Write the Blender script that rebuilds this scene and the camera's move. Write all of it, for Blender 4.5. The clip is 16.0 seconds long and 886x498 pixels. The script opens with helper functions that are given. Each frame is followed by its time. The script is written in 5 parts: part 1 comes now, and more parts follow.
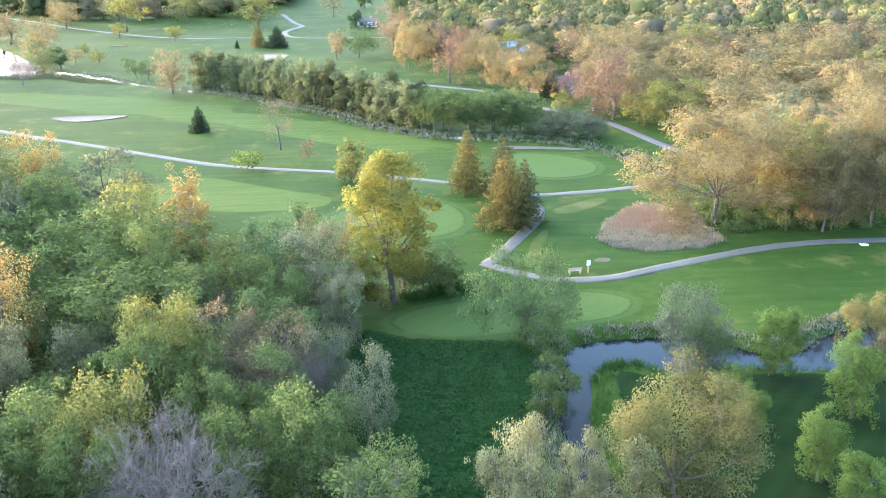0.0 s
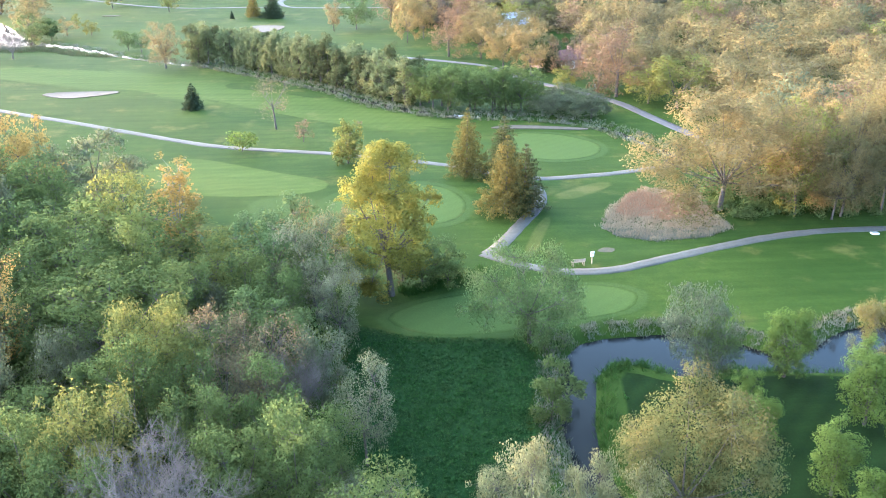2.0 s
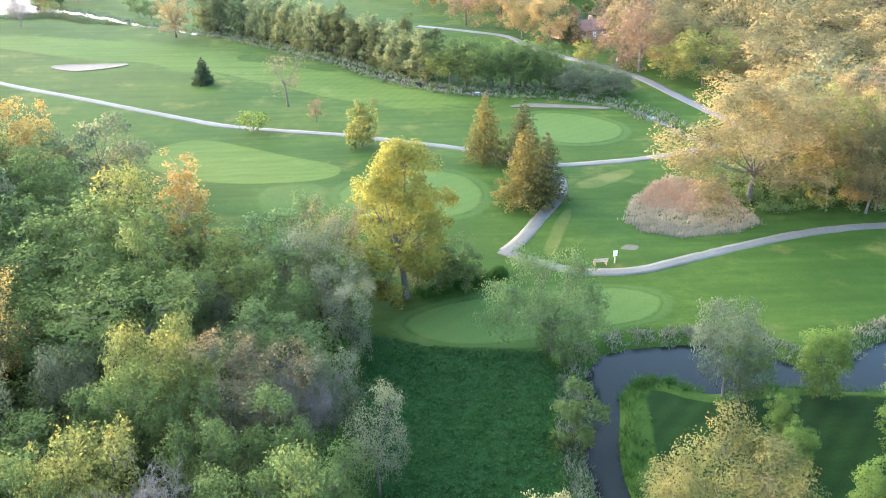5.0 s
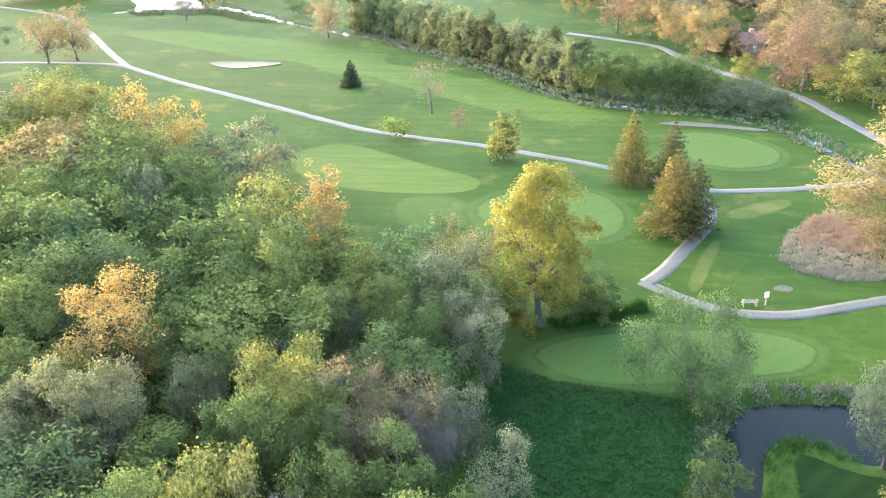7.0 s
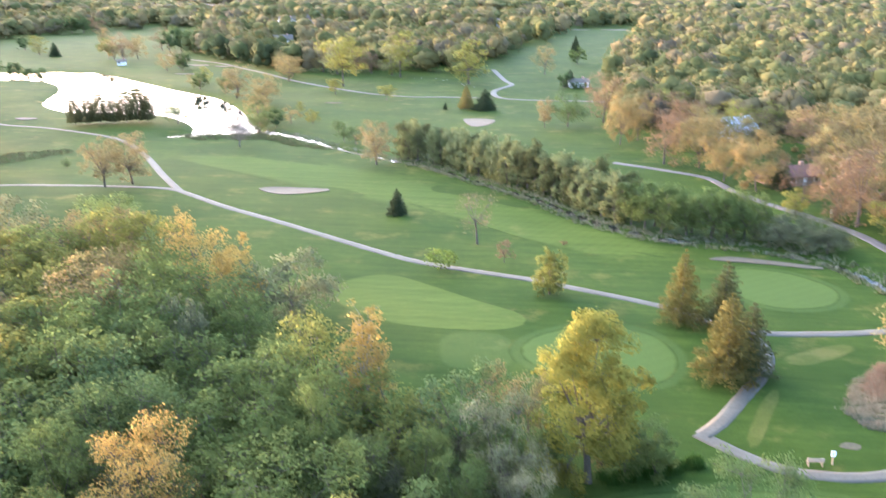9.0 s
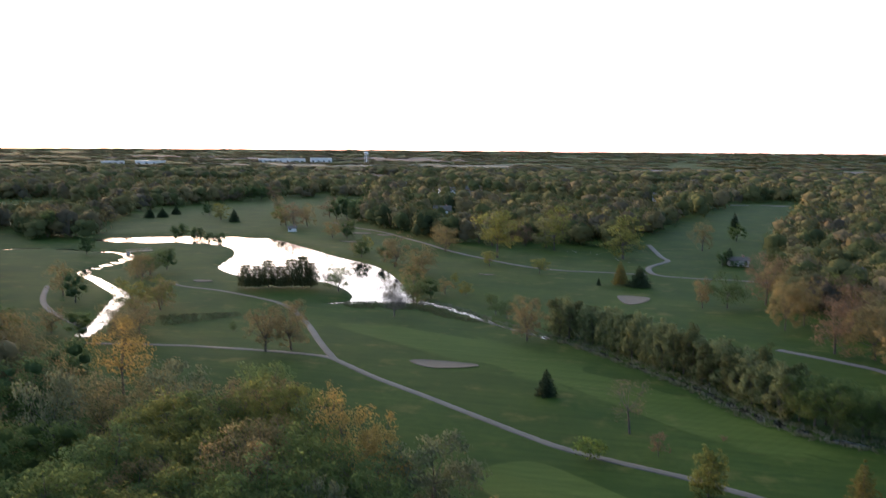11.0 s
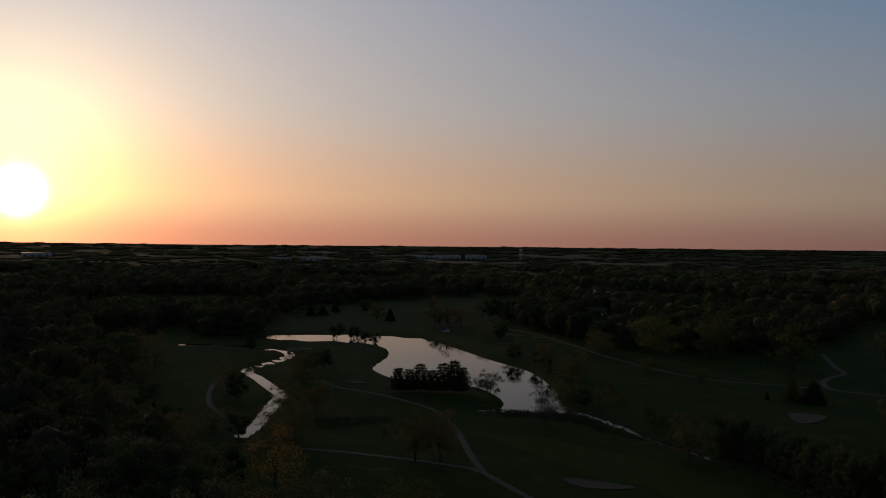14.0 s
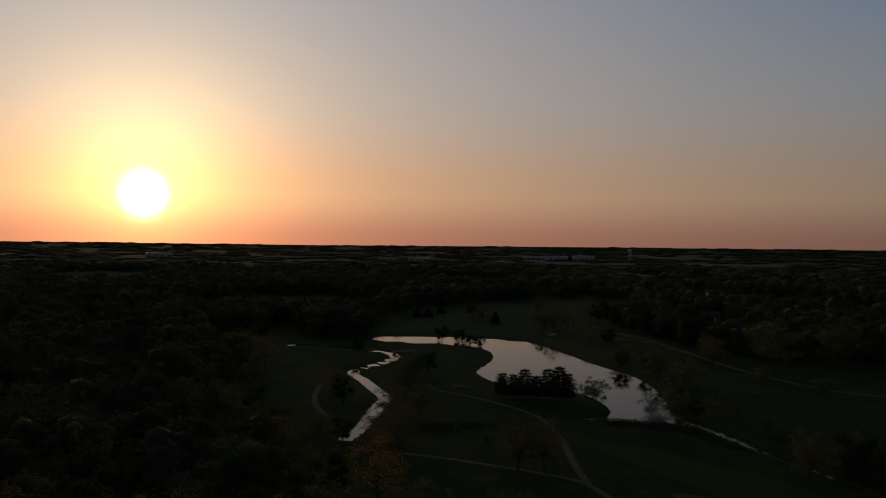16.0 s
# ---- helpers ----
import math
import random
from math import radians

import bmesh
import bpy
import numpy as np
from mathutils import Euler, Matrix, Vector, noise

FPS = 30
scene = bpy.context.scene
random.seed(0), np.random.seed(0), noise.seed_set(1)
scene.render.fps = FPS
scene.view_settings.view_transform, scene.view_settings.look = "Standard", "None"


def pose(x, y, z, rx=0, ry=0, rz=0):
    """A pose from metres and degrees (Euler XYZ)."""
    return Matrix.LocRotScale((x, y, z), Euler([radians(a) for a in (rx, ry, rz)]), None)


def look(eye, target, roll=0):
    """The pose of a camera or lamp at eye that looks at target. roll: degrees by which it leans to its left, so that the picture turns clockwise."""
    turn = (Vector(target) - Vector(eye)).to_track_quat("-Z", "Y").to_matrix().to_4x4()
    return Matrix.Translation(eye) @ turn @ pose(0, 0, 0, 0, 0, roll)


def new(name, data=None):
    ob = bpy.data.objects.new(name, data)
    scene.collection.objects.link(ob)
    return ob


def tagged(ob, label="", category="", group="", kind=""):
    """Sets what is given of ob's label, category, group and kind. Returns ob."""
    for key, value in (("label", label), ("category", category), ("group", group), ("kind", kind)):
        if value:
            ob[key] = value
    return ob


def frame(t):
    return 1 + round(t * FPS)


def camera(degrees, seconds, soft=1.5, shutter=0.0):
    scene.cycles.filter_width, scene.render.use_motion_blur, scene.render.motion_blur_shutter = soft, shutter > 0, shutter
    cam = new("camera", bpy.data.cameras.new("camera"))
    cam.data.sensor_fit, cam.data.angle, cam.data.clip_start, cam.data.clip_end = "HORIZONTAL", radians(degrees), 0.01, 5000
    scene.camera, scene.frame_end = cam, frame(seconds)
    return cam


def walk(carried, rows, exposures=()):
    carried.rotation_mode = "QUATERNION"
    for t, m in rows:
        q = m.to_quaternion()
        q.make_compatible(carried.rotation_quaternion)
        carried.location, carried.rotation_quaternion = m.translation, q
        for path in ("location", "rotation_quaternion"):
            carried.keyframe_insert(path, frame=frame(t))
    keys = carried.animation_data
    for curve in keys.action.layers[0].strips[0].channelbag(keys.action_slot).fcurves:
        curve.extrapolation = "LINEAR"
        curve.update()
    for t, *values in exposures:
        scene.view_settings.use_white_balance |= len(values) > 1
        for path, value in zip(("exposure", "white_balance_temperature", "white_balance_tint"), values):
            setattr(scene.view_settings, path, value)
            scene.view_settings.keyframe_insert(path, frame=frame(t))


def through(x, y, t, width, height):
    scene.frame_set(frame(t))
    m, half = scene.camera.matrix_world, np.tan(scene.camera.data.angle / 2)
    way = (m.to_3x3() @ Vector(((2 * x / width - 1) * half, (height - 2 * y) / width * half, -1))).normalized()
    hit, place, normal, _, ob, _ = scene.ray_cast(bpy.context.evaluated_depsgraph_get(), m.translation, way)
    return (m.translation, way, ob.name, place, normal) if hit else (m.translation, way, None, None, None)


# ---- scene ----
# ---- camera ----
cam = camera(54.3, 16.0, soft=1.0, shutter=0.5)
# seconds, eye, aim, roll
PATH = [
    (0, (-2.897, -13.394, 39.67), (-2.714, -11.521, 38.992), 0.0),
    (0.5, (-2.762, -12.351, 40.027), (-2.579, -10.485, 39.332), 0.1),
    (1, (-2.703, -11.368, 40.387), (-2.52, -9.508, 39.676), 0.0),
    (1.5, (-2.648, -10.398, 40.85), (-2.464, -8.545, 40.12), 0.1),
    (2, (-2.631, -9.43, 41.255), (-2.447, -7.584, 40.506), 0.1),
    (2.5, (-2.565, -8.461, 41.689), (-2.381, -6.623, 40.922), 0.1),
    (3, (-2.496, -7.504, 42.075), (-2.314, -5.674, 41.289), 0.0),
    (5.3, (-2.374, -3.362, 44.295), (-2.244, -1.553, 43.454), 0.1),
    (5.5, (-2.525, -3.043, 44.367), (-2.424, -1.231, 43.526), 0.1),
    (6, (-2.608, -2.148, 44.742), (-2.613, -0.334, 43.9), 0.0),
    (6.5, (-2.768, -1.196, 45.096), (-2.858, 0.615, 44.254), 0.0),
    (7, (-2.875, -0.261, 45.556), (-3.031, 1.545, 44.712), 0.0),
    (7.5, (-3.071, 0.597, 45.99), (-3.252, 2.41, 45.165), 0.0),
    (8, (-3.199, 1.585, 46.334), (-3.391, 3.43, 45.585), 0.1),
    (8.5, (-3.385, 2.402, 46.87), (-3.586, 4.272, 46.189), 0.1),
    (9, (-3.486, 3.245, 47.369), (-3.751, 5.136, 46.772), 0.1),
    (9.5, (-3.587, 3.938, 47.714), (-3.969, 5.837, 47.219), 0.1),
    (9.7, (-3.686, 4.082, 47.855), (-4.109, 5.983, 47.402), 0.2),
    (11.8, (-3.95, 5.0, 51.14), (-4.688, 6.859, 51.09), 0.5),
    (12, (-3.93, 5.132, 51.324), (-4.703, 6.977, 51.316), 0.5),
    (12.5, (-3.733, 5.53, 51.772), (-4.588, 7.338, 51.766), 0.5),
    (13, (-3.892, 5.952, 52.226), (-4.802, 7.733, 52.219), 0.6),
    (13.5, (-4.242, 6.558, 52.651), (-5.176, 8.326, 52.644), 0.5),
    (14, (-4.687, 7.343, 53.034), (-5.638, 9.102, 53.026), 0.6),
    (14.5, (-5.182, 8.246, 53.448), (-6.151, 9.995, 53.44), 0.5),
    (15, (-5.518, 9.012, 53.758), (-6.528, 10.738, 53.75), 0.6),
    (15.5, (-5.729, 9.83, 54.069), (-6.804, 11.517, 54.06), 0.7),
    (16, (-5.644, 10.615, 54.24), (-6.804, 12.244, 54.23), 0.6),
]
# seconds, stops, kelvin, tint
EXPOSURES = [(0, 5.62, 6250, 21), (3.0, 5.60, 6300, 20), (5.5, 5.71, 6700, 18), (7.5, 5.74, 6850, 21), (8.0, 5.68, 6850, 22), (8.5, 5.50, 6780, 23), (9.0, 5.38, 6650, 26), (9.7, 5.10, 6600, 33),
             (11.8, 1.3, 6400, 16), (12.0, 0.85, 6400, 16), (12.5, -0.06, 6500, 18), (13.0, -0.5, 6550, 18), (14.5, -0.98, 6700, 19), (16.0, -1.2, 6900, 18)]
walk(cam, [(t, look(eye, aim, roll)) for t, eye, aim, roll in PATH], EXPOSURES)

# ---- sky and sun ----
SUN_AZ, SUN_EL = radians(54.6), radians(3.0)        # left of +y, above the horizon
SUN = Vector((-math.sin(SUN_AZ) * math.cos(SUN_EL), math.cos(SUN_AZ) * math.cos(SUN_EL), math.sin(SUN_EL)))


def build_world():
    """A clear evening sky: Nishita's air, the blue above, the warm glow round the low sun, reddened towards the horizon."""
    world = bpy.data.worlds.new("evening_sky")
    scene.world = world
    world.use_nodes = True
    nt = world.node_tree
    n, l = nt.nodes, nt.links
    n.clear()

    def put(sock, v):
        if isinstance(v, (int, float, tuple, Vector)):
            sock.default_value = v
        else:
            l.new(v, sock)

    def calc(op, a, b=0.0):
        m = n.new("ShaderNodeMath")
        m.operation = op
        put(m.inputs[0], a)
        put(m.inputs[1], b)
        return m.outputs[0]

    def vec(op, a, b):
        m = n.new("ShaderNodeVectorMath")
        m.operation = op
        put(m.inputs[0], a)
        put(m.inputs["Scale"] if op == "SCALE" else m.inputs[1], b)
        return m.outputs["Value" if op == "DOT_PRODUCT" else "Vector"]

    def blend(fac, a, b):
        m = n.new("ShaderNodeMix")
        m.data_type = "VECTOR"
        put(m.inputs[0], fac)
        put(m.inputs[4], a)
        put(m.inputs[5], b)
        return m.outputs[1]

    def between(v, lo, hi):
        r = n.new("ShaderNodeMapRange")
        r.interpolation_type = "SMOOTHSTEP"
        r.inputs["From Min"].default_value, r.inputs["From Max"].default_value = lo, hi
        l.new(v, r.inputs["Value"])
        return r.outputs["Result"]

    out, bg = n.new("ShaderNodeOutputWorld"), n.new("ShaderNodeBackground")
    sky = n.new("ShaderNodeTexSky")
    sky.sky_type, sky.sun_disc = "NISHITA", False
    sky.sun_elevation, sky.sun_rotation = SUN_EL, -SUN_AZ
    sky.altitude, sky.air_density, sky.dust_density, sky.ozone_density = 200, 1.0, 0.3, 3.0
    way = n.new("ShaderNodeTexCoord").outputs["Generated"]
    cosine = vec("DOT_PRODUCT", way, SUN)
    angle = calc("ARCCOSINE", calc("MINIMUM", cosine, 1.0))
    split = n.new("ShaderNodeSeparateXYZ")
    l.new(way, split.inputs[0])
    up = split.outputs["Z"]
    air = blend(between(up, 0.10, 0.62), SKY_LOW, SKY_HIGH)
    air = vec("SCALE", air, calc("ADD", 0.68, calc("MULTIPLY", cosine, 0.32)))
    for width, power, colour in GLOWS:
        air = vec("ADD", air, vec("SCALE", colour, calc("MULTIPLY", power, calc("EXPONENT", calc("DIVIDE", angle, -radians(width))))))
    red = blend(between(up, 0.0, 0.06), (1.00, 0.43, 0.27), (1.42, 0.84, 0.46))
    red = blend(between(up, 0.045, 0.17), red, (1.12, 0.97, 0.79))
    red = blend(between(up, 0.13, 0.32), red, blend(between(cosine, 0.55, 0.93), (0.66, 0.95, 1.12), (0.97, 0.99, 1.02)))
    air = vec("MULTIPLY", air, red)
    core = calc("EXPONENT", calc("MULTIPLY", calc("POWER", calc("DIVIDE", angle, radians(0.80)), 2.0), -1.0))
    air = vec("ADD", air, vec("SCALE", (1.0, 0.85, 0.5), calc("MULTIPLY", 60.0, core)))
    air = vec("ADD", air, vec("SCALE", sky.outputs[0], 0.006))
    l.new(air, bg.inputs["Color"])
    bg.inputs["Strength"].default_value = 1.0
    l.new(bg.outputs[0], out.inputs["Surface"])


SKY_LOW, SKY_HIGH = (0.225, 0.372, 0.565), (0.022, 0.041, 0.074)
# width in degrees, power, colour
GLOWS = ((24.0, 1.36, (1.0, 0.86, 0.66)), (4.0, 4.2, (1.0, 0.78, 0.34)))
build_world()
lamp = bpy.data.lights.new("sun", "SUN")
lamp.energy, lamp.angle, lamp.color = 0.40, radians(0.6), (1.0, 0.66, 0.36)
sun = new("sun", lamp)
sun.matrix_world = look(SUN * 400, (0, 0, 0))

# ---- materials ----
def material(name, rough=0.8, metal=0.0, spec=0.3):
    m = bpy.data.materials.new(name)
    m.use_nodes = True
    nt = m.node_tree
    p = nt.nodes["Principled BSDF"]
    p.inputs["Roughness"].default_value = rough
    p.inputs["Metallic"].default_value = metal
    p.inputs["Specular IOR Level"].default_value = spec
    return m, nt, p


def noise_tex(nt, scale, detail=4.0, rough=0.6, where=None):
    t = nt.nodes.new("ShaderNodeTexNoise")
    t.inputs["Scale"].default_value = scale
    t.inputs["Detail"].default_value = detail
    t.inputs["Roughness"].default_value = rough
    if where is not None:
        nt.links.new(where, t.inputs["Vector"])
    return t.outputs["Fac"]


def ramp(nt, fac, stops):
    r = nt.nodes.new("ShaderNodeValToRGB")
    e = r.color_ramp.elements
    while len(e) < len(stops):
        e.new(0.5)
    for el, (at, c) in zip(e, stops):
        el.position, el.color = at, (*c, 1.0)
    nt.links.new(fac, r.inputs["Fac"])
    return r.outputs["Color"]


def mix(nt, fac, a, b, kind="MIX"):
    m = nt.nodes.new("ShaderNodeMix")
    m.data_type, m.blend_type = "RGBA", kind
    for sock, v in ((m.inputs[0], fac), (m.inputs[6], a), (m.inputs[7], b)):
        if isinstance(v, (int, float)):
            sock.default_value = v
        elif isinstance(v, tuple):
            sock.default_value = (*v, 1.0)
        else:
            nt.links.new(v, sock)
    return m.outputs[2]


def position(nt):
    return nt.nodes.new("ShaderNodeNewGeometry").outputs["Position"]


def bump(nt, p, fac, strength, distance):
    b = nt.nodes.new("ShaderNodeBump")
    b.inputs["Strength"].default_value, b.inputs["Distance"].default_value = strength, distance
    nt.links.new(fac, b.inputs["Height"])
    nt.links.new(b.outputs[0], p.inputs["Normal"])


def grass_colour(nt, pos, dark, light, dry, dryness, stripes=0.0, angle=0.0, streak=0.0):
    """Patches of two greens, dry spots, streaks, and mowing stripes where there are any."""
    big, mid = noise_tex(nt, 0.045, 5, 0.6, pos), noise_tex(nt, 0.5, 5, 0.65, pos)
    c = mix(nt, ramp_fac(nt, big, 0.35, 0.65), dark, light)
    c = mix(nt, ramp_fac(nt, mid, 0.3, 0.75), c, tuple(0.72 * a + 0.28 * b for a, b in zip(dark, light)))
    c = mix(nt, ramp_fac(nt, noise_tex(nt, 0.11, 6, 0.62, pos), 0.62 - dryness, 0.80 - dryness), c, dry)
    if stripes:
        w = nt.nodes.new("ShaderNodeTexWave")
        rot = nt.nodes.new("ShaderNodeMapping")
        rot.inputs["Rotation"].default_value = (0, 0, angle)
        nt.links.new(pos, rot.inputs["Vector"])
        nt.links.new(rot.outputs[0], w.inputs["Vector"])
        w.inputs["Scale"].default_value, w.inputs["Distortion"].default_value = 0.16, 0.6
        c = mix(nt, w.outputs["Fac"], c, mix(nt, 1.0, c, (1 + stripes,) * 3, "MULTIPLY"))
    if streak:
        run = nt.nodes.new("ShaderNodeMapping")
        run.inputs["Rotation"].default_value, run.inputs["Scale"].default_value = (0, 0, 0.6), (0.05, 0.55, 0.3)
        nt.links.new(pos, run.inputs["Vector"])
        c = mix(nt, 1.0, c, ramp(nt, noise_tex(nt, 1.0, 5, 0.6, run.outputs[0]), [(0.3, (0.80, 0.84, 0.80)), (0.7, (1.22, 1.16, 1.10))]), "MULTIPLY")
    return c


ROUGH = ((0.0194, 0.0410, 0.0079), (0.0353, 0.0598, 0.0112), (0.0662, 0.0713, 0.0187), 0.08, 0.0, 0.0, 1.0)


def grass_material(name, dark, light, dry, dryness, stripes=0.0, angle=0.0, relief=0.04, streak=0.0, blend=True):
    """Mown turf; towards a patch's rim (its "rim" value falls to 0 there) it grows out raggedly into the rough round it."""
    m, nt, p = material(name, 0.95, spec=0.04)
    pos = position(nt)
    c = grass_colour(nt, pos, dark, light, dry, dryness, stripes, angle, streak)
    if blend:
        rim = nt.nodes.new("ShaderNodeAttribute")
        rim.attribute_name = "rim"
        ragged = nt.nodes.new("ShaderNodeMath")
        ragged.operation = "MULTIPLY_ADD"
        nt.links.new(noise_tex(nt, 0.7, 4, 0.6, pos), ragged.inputs[0])
        ragged.inputs[1].default_value = 0.5
        nt.links.new(rim.outputs["Fac"], ragged.inputs[2])
        c = mix(nt, ramp_fac(nt, ragged.outputs[0], 0.2, 1.0), grass_colour(nt, pos, *ROUGH), c)
    c = mix(nt, 1.0, c, ramp(nt, noise_tex(nt, 6.0, 3, 0.7, pos), [(0.2, (0.72,) * 3), (0.8, (1.25,) * 3)]), "MULTIPLY")
    nt.links.new(c, p.inputs["Base Color"])
    bump(nt, p, noise_tex(nt, 2.2, 6, 0.75, pos), 0.8, relief)
    return m


def ramp_fac(nt, fac, lo, hi):
    r = nt.nodes.new("ShaderNodeMapRange")
    r.interpolation_type = "SMOOTHSTEP"
    r.inputs["From Min"].default_value, r.inputs["From Max"].default_value = lo, hi
    nt.links.new(fac, r.inputs["Value"])
    return r.outputs["Result"]


def plain_material(name, a, b, rough=0.8, scale=3.0, metal=0.0, relief=0.0, spec=0.3):
    m, nt, p = material(name, rough, metal, spec)
    pos = position(nt)
    c = mix(nt, ramp_fac(nt, noise_tex(nt, scale, 6, 0.65, pos), 0.3, 0.7), a, b)
    c = mix(nt, 1.0, c, ramp(nt, noise_tex(nt, scale * 0.08, 3, 0.5, pos), [(0.3, (0.85,) * 3), (0.7, (1.12,) * 3)]), "MULTIPLY")
    nt.links.new(c, p.inputs["Base Color"])
    if relief:
        bump(nt, p, noise_tex(nt, scale * 2, 6, 0.7, pos), 0.7, relief)
    return m


def leaf_material(name, a, b, c, through=0.55):
    """Foliage: a tint for the whole tree, another for each clump of leaves; light passes through in part."""
    m, nt, p = material(name, 0.95, spec=0.03)
    info, geo = nt.nodes.new("ShaderNodeObjectInfo"), nt.nodes.new("ShaderNodeNewGeometry")
    own = nt.nodes.new("ShaderNodeAttribute")
    own.attribute_name = "tone"
    whole = nt.nodes.new("ShaderNodeMath")
    nt.links.new(info.outputs["Random"], whole.inputs[0])
    nt.links.new(own.outputs["Fac"], whole.inputs[1])
    part_of = nt.nodes.new("ShaderNodeMath")
    part_of.operation = "FRACT"
    nt.links.new(whole.outputs[0], part_of.inputs[0])
    tint = mix(nt, part_of.outputs[0], a, b)
    tint = mix(nt, ramp_fac(nt, noise_tex(nt, 0.45, 3, 0.5, geo.outputs["Position"]), 0.35, 0.75), tint, c)
    tint = mix(nt, 1.0, tint, ramp(nt, geo.outputs["Random Per Island"], [(0.0, (0.84,) * 3), (1.0, (1.16,) * 3)]), "MULTIPLY")
    nt.links.new(tint, p.inputs["Base Color"])
    trans, both = nt.nodes.new("ShaderNodeBsdfTranslucent"), nt.nodes.new("ShaderNodeMixShader")
    nt.links.new(tint, trans.inputs["Color"])
    both.inputs[0].default_value = through
    nt.links.new(p.outputs[0], both.inputs[1])
    nt.links.new(trans.outputs[0], both.inputs[2])
    nt.links.new(both.outputs[0], nt.nodes["Material Output"].inputs["Surface"])
    return m


def water_material():
    m, nt, p = material("still_water", 0.05, spec=0.045)
    p.inputs["Base Color"].default_value = (0.008, 0.010, 0.009, 1)
    pos = position(nt)
    bump(nt, p, noise_tex(nt, 1.2, 3, 0.5, pos), 0.06, 0.05)
    return m


M_ROUGH = grass_material("rough_grass", *ROUGH[:4], relief=0.04, streak=1.0, blend=False)
M_FAIRWAY = grass_material("fairway_turf", (0.0357, 0.0624, 0.0127), (0.0482, 0.0734, 0.0155), (0.0731, 0.0837, 0.0240), 0.05, 0.09, 0.5, 0.05, 1.0)
M_TEE = grass_material("tee_turf", (0.0439, 0.0699, 0.0148), (0.0560, 0.0818, 0.0183), (0.0756, 0.0882, 0.0240), 0.03, 0.06, 1.2, 0.04, 0.8)
M_GREEN = grass_material("putting_green_turf", (0.0432, 0.0713, 0.0180), (0.0504, 0.0814, 0.0202), (0.0562, 0.0835, 0.0216), -0.05, 0.05, 0.9, 0.02)
M_FRINGE = grass_material("fringe_turf", (0.0288, 0.0547, 0.0130), (0.0418, 0.0677, 0.0158), (0.0684, 0.0828, 0.0259), 0.03, 0, 0, 0.08)
M_WORN = grass_material("worn_turf", (0.0420, 0.0600, 0.0130), (0.0580, 0.0690, 0.0170), (0.0850, 0.0840, 0.0250), 0.16)
M_MEADOW = grass_material("weedy_meadow", (0.0104, 0.0355, 0.0096), (0.0174, 0.0485, 0.0130), (0.0246, 0.0504, 0.0168), -0.05, 0, 0, 0.4)
# far darker than the rough: tree shade is put into the lawn's colour
M_LAWN_SHADED = grass_material("river_lawn_shaded", (0.0060, 0.0155, 0.0038), (0.0091, 0.0204, 0.0048), (0.0132, 0.0227, 0.0060), -0.02, 0.25, 0.75, 0.06, 0.5)
M_SAND = plain_material("bunker_sand", (0.0609, 0.0513, 0.0357), (0.0819, 0.0693, 0.0504), 0.95, 0.8, 0, 0.03)
M_PATH = plain_material("path_asphalt", (0.0639, 0.0611, 0.0509), (0.0845, 0.0807, 0.0679), 0.9, 2.5, 0, 0.02)
M_ROAD = plain_material("road_asphalt", (0.0756, 0.0680, 0.0655), (0.1008, 0.0907, 0.0882), 0.9, 1.5, 0, 0.02)
M_DIRT = plain_material("bare_earth", (0.0504, 0.0446, 0.0245), (0.0720, 0.0612, 0.0360), 0.95, 2, 0, 0.05)
M_FIELD = plain_material("ploughed_field", (0.0230, 0.0175, 0.0129), (0.0324, 0.0256, 0.0189), 0.95, 0.05)
M_CROP = plain_material("crop_field", (0.0151, 0.0265, 0.0076), (0.0227, 0.0359, 0.0113), 0.95, 0.05)
M_ROCK = plain_material("creek_stone", (0.2304, 0.2232, 0.2088), (0.3600, 0.3528, 0.3312), 0.85, 3.0, 0, 0.05)
M_WATER = water_material()
M_BARK = plain_material("grey_bark", (0.0550, 0.0450, 0.0350), (0.0950, 0.0800, 0.0650), 0.9, 6.0, 0, 0.03)
M_BARKPALE = plain_material("pale_bark", (0.1500, 0.1350, 0.1150), (0.2100, 0.1950, 0.1750), 0.9, 6.0, 0, 0.03)
M_TWIG = plain_material("bare_twigs", (0.1123, 0.0903, 0.0749), (0.1555, 0.1286, 0.1094), 0.9, 4.0)
M_REED = leaf_material("dry_reed", (0.2614, 0.1908, 0.1224), (0.3010, 0.2232, 0.1469), (0.2851, 0.2304, 0.1530), 0.25)
M_REEDROSE = leaf_material("rosy_dry_grass", (0.2981, 0.1620, 0.0972), (0.3312, 0.1872, 0.1166), (0.3064, 0.2016, 0.1296), 0.25)
M_MARSH = leaf_material("marsh_grass_blades", (0.085, 0.085, 0.045), (0.105, 0.100, 0.055), (0.060, 0.075, 0.032), 0.25)
M_STRAW = leaf_material("pale_straw", (0.1440, 0.1368, 0.1044), (0.1872, 0.1764, 0.1368), (0.1008, 0.1152, 0.0648), 0.25)
M_WEED = leaf_material("meadow_weeds", (0.0155, 0.0549, 0.0143), (0.0246, 0.0698, 0.0181), (0.0374, 0.0762, 0.0271), 0.35)
M_BANK = leaf_material("bank_grass", (0.0233, 0.0622, 0.0130), (0.0311, 0.0778, 0.0156), (0.0467, 0.0881, 0.0207), 0.3)
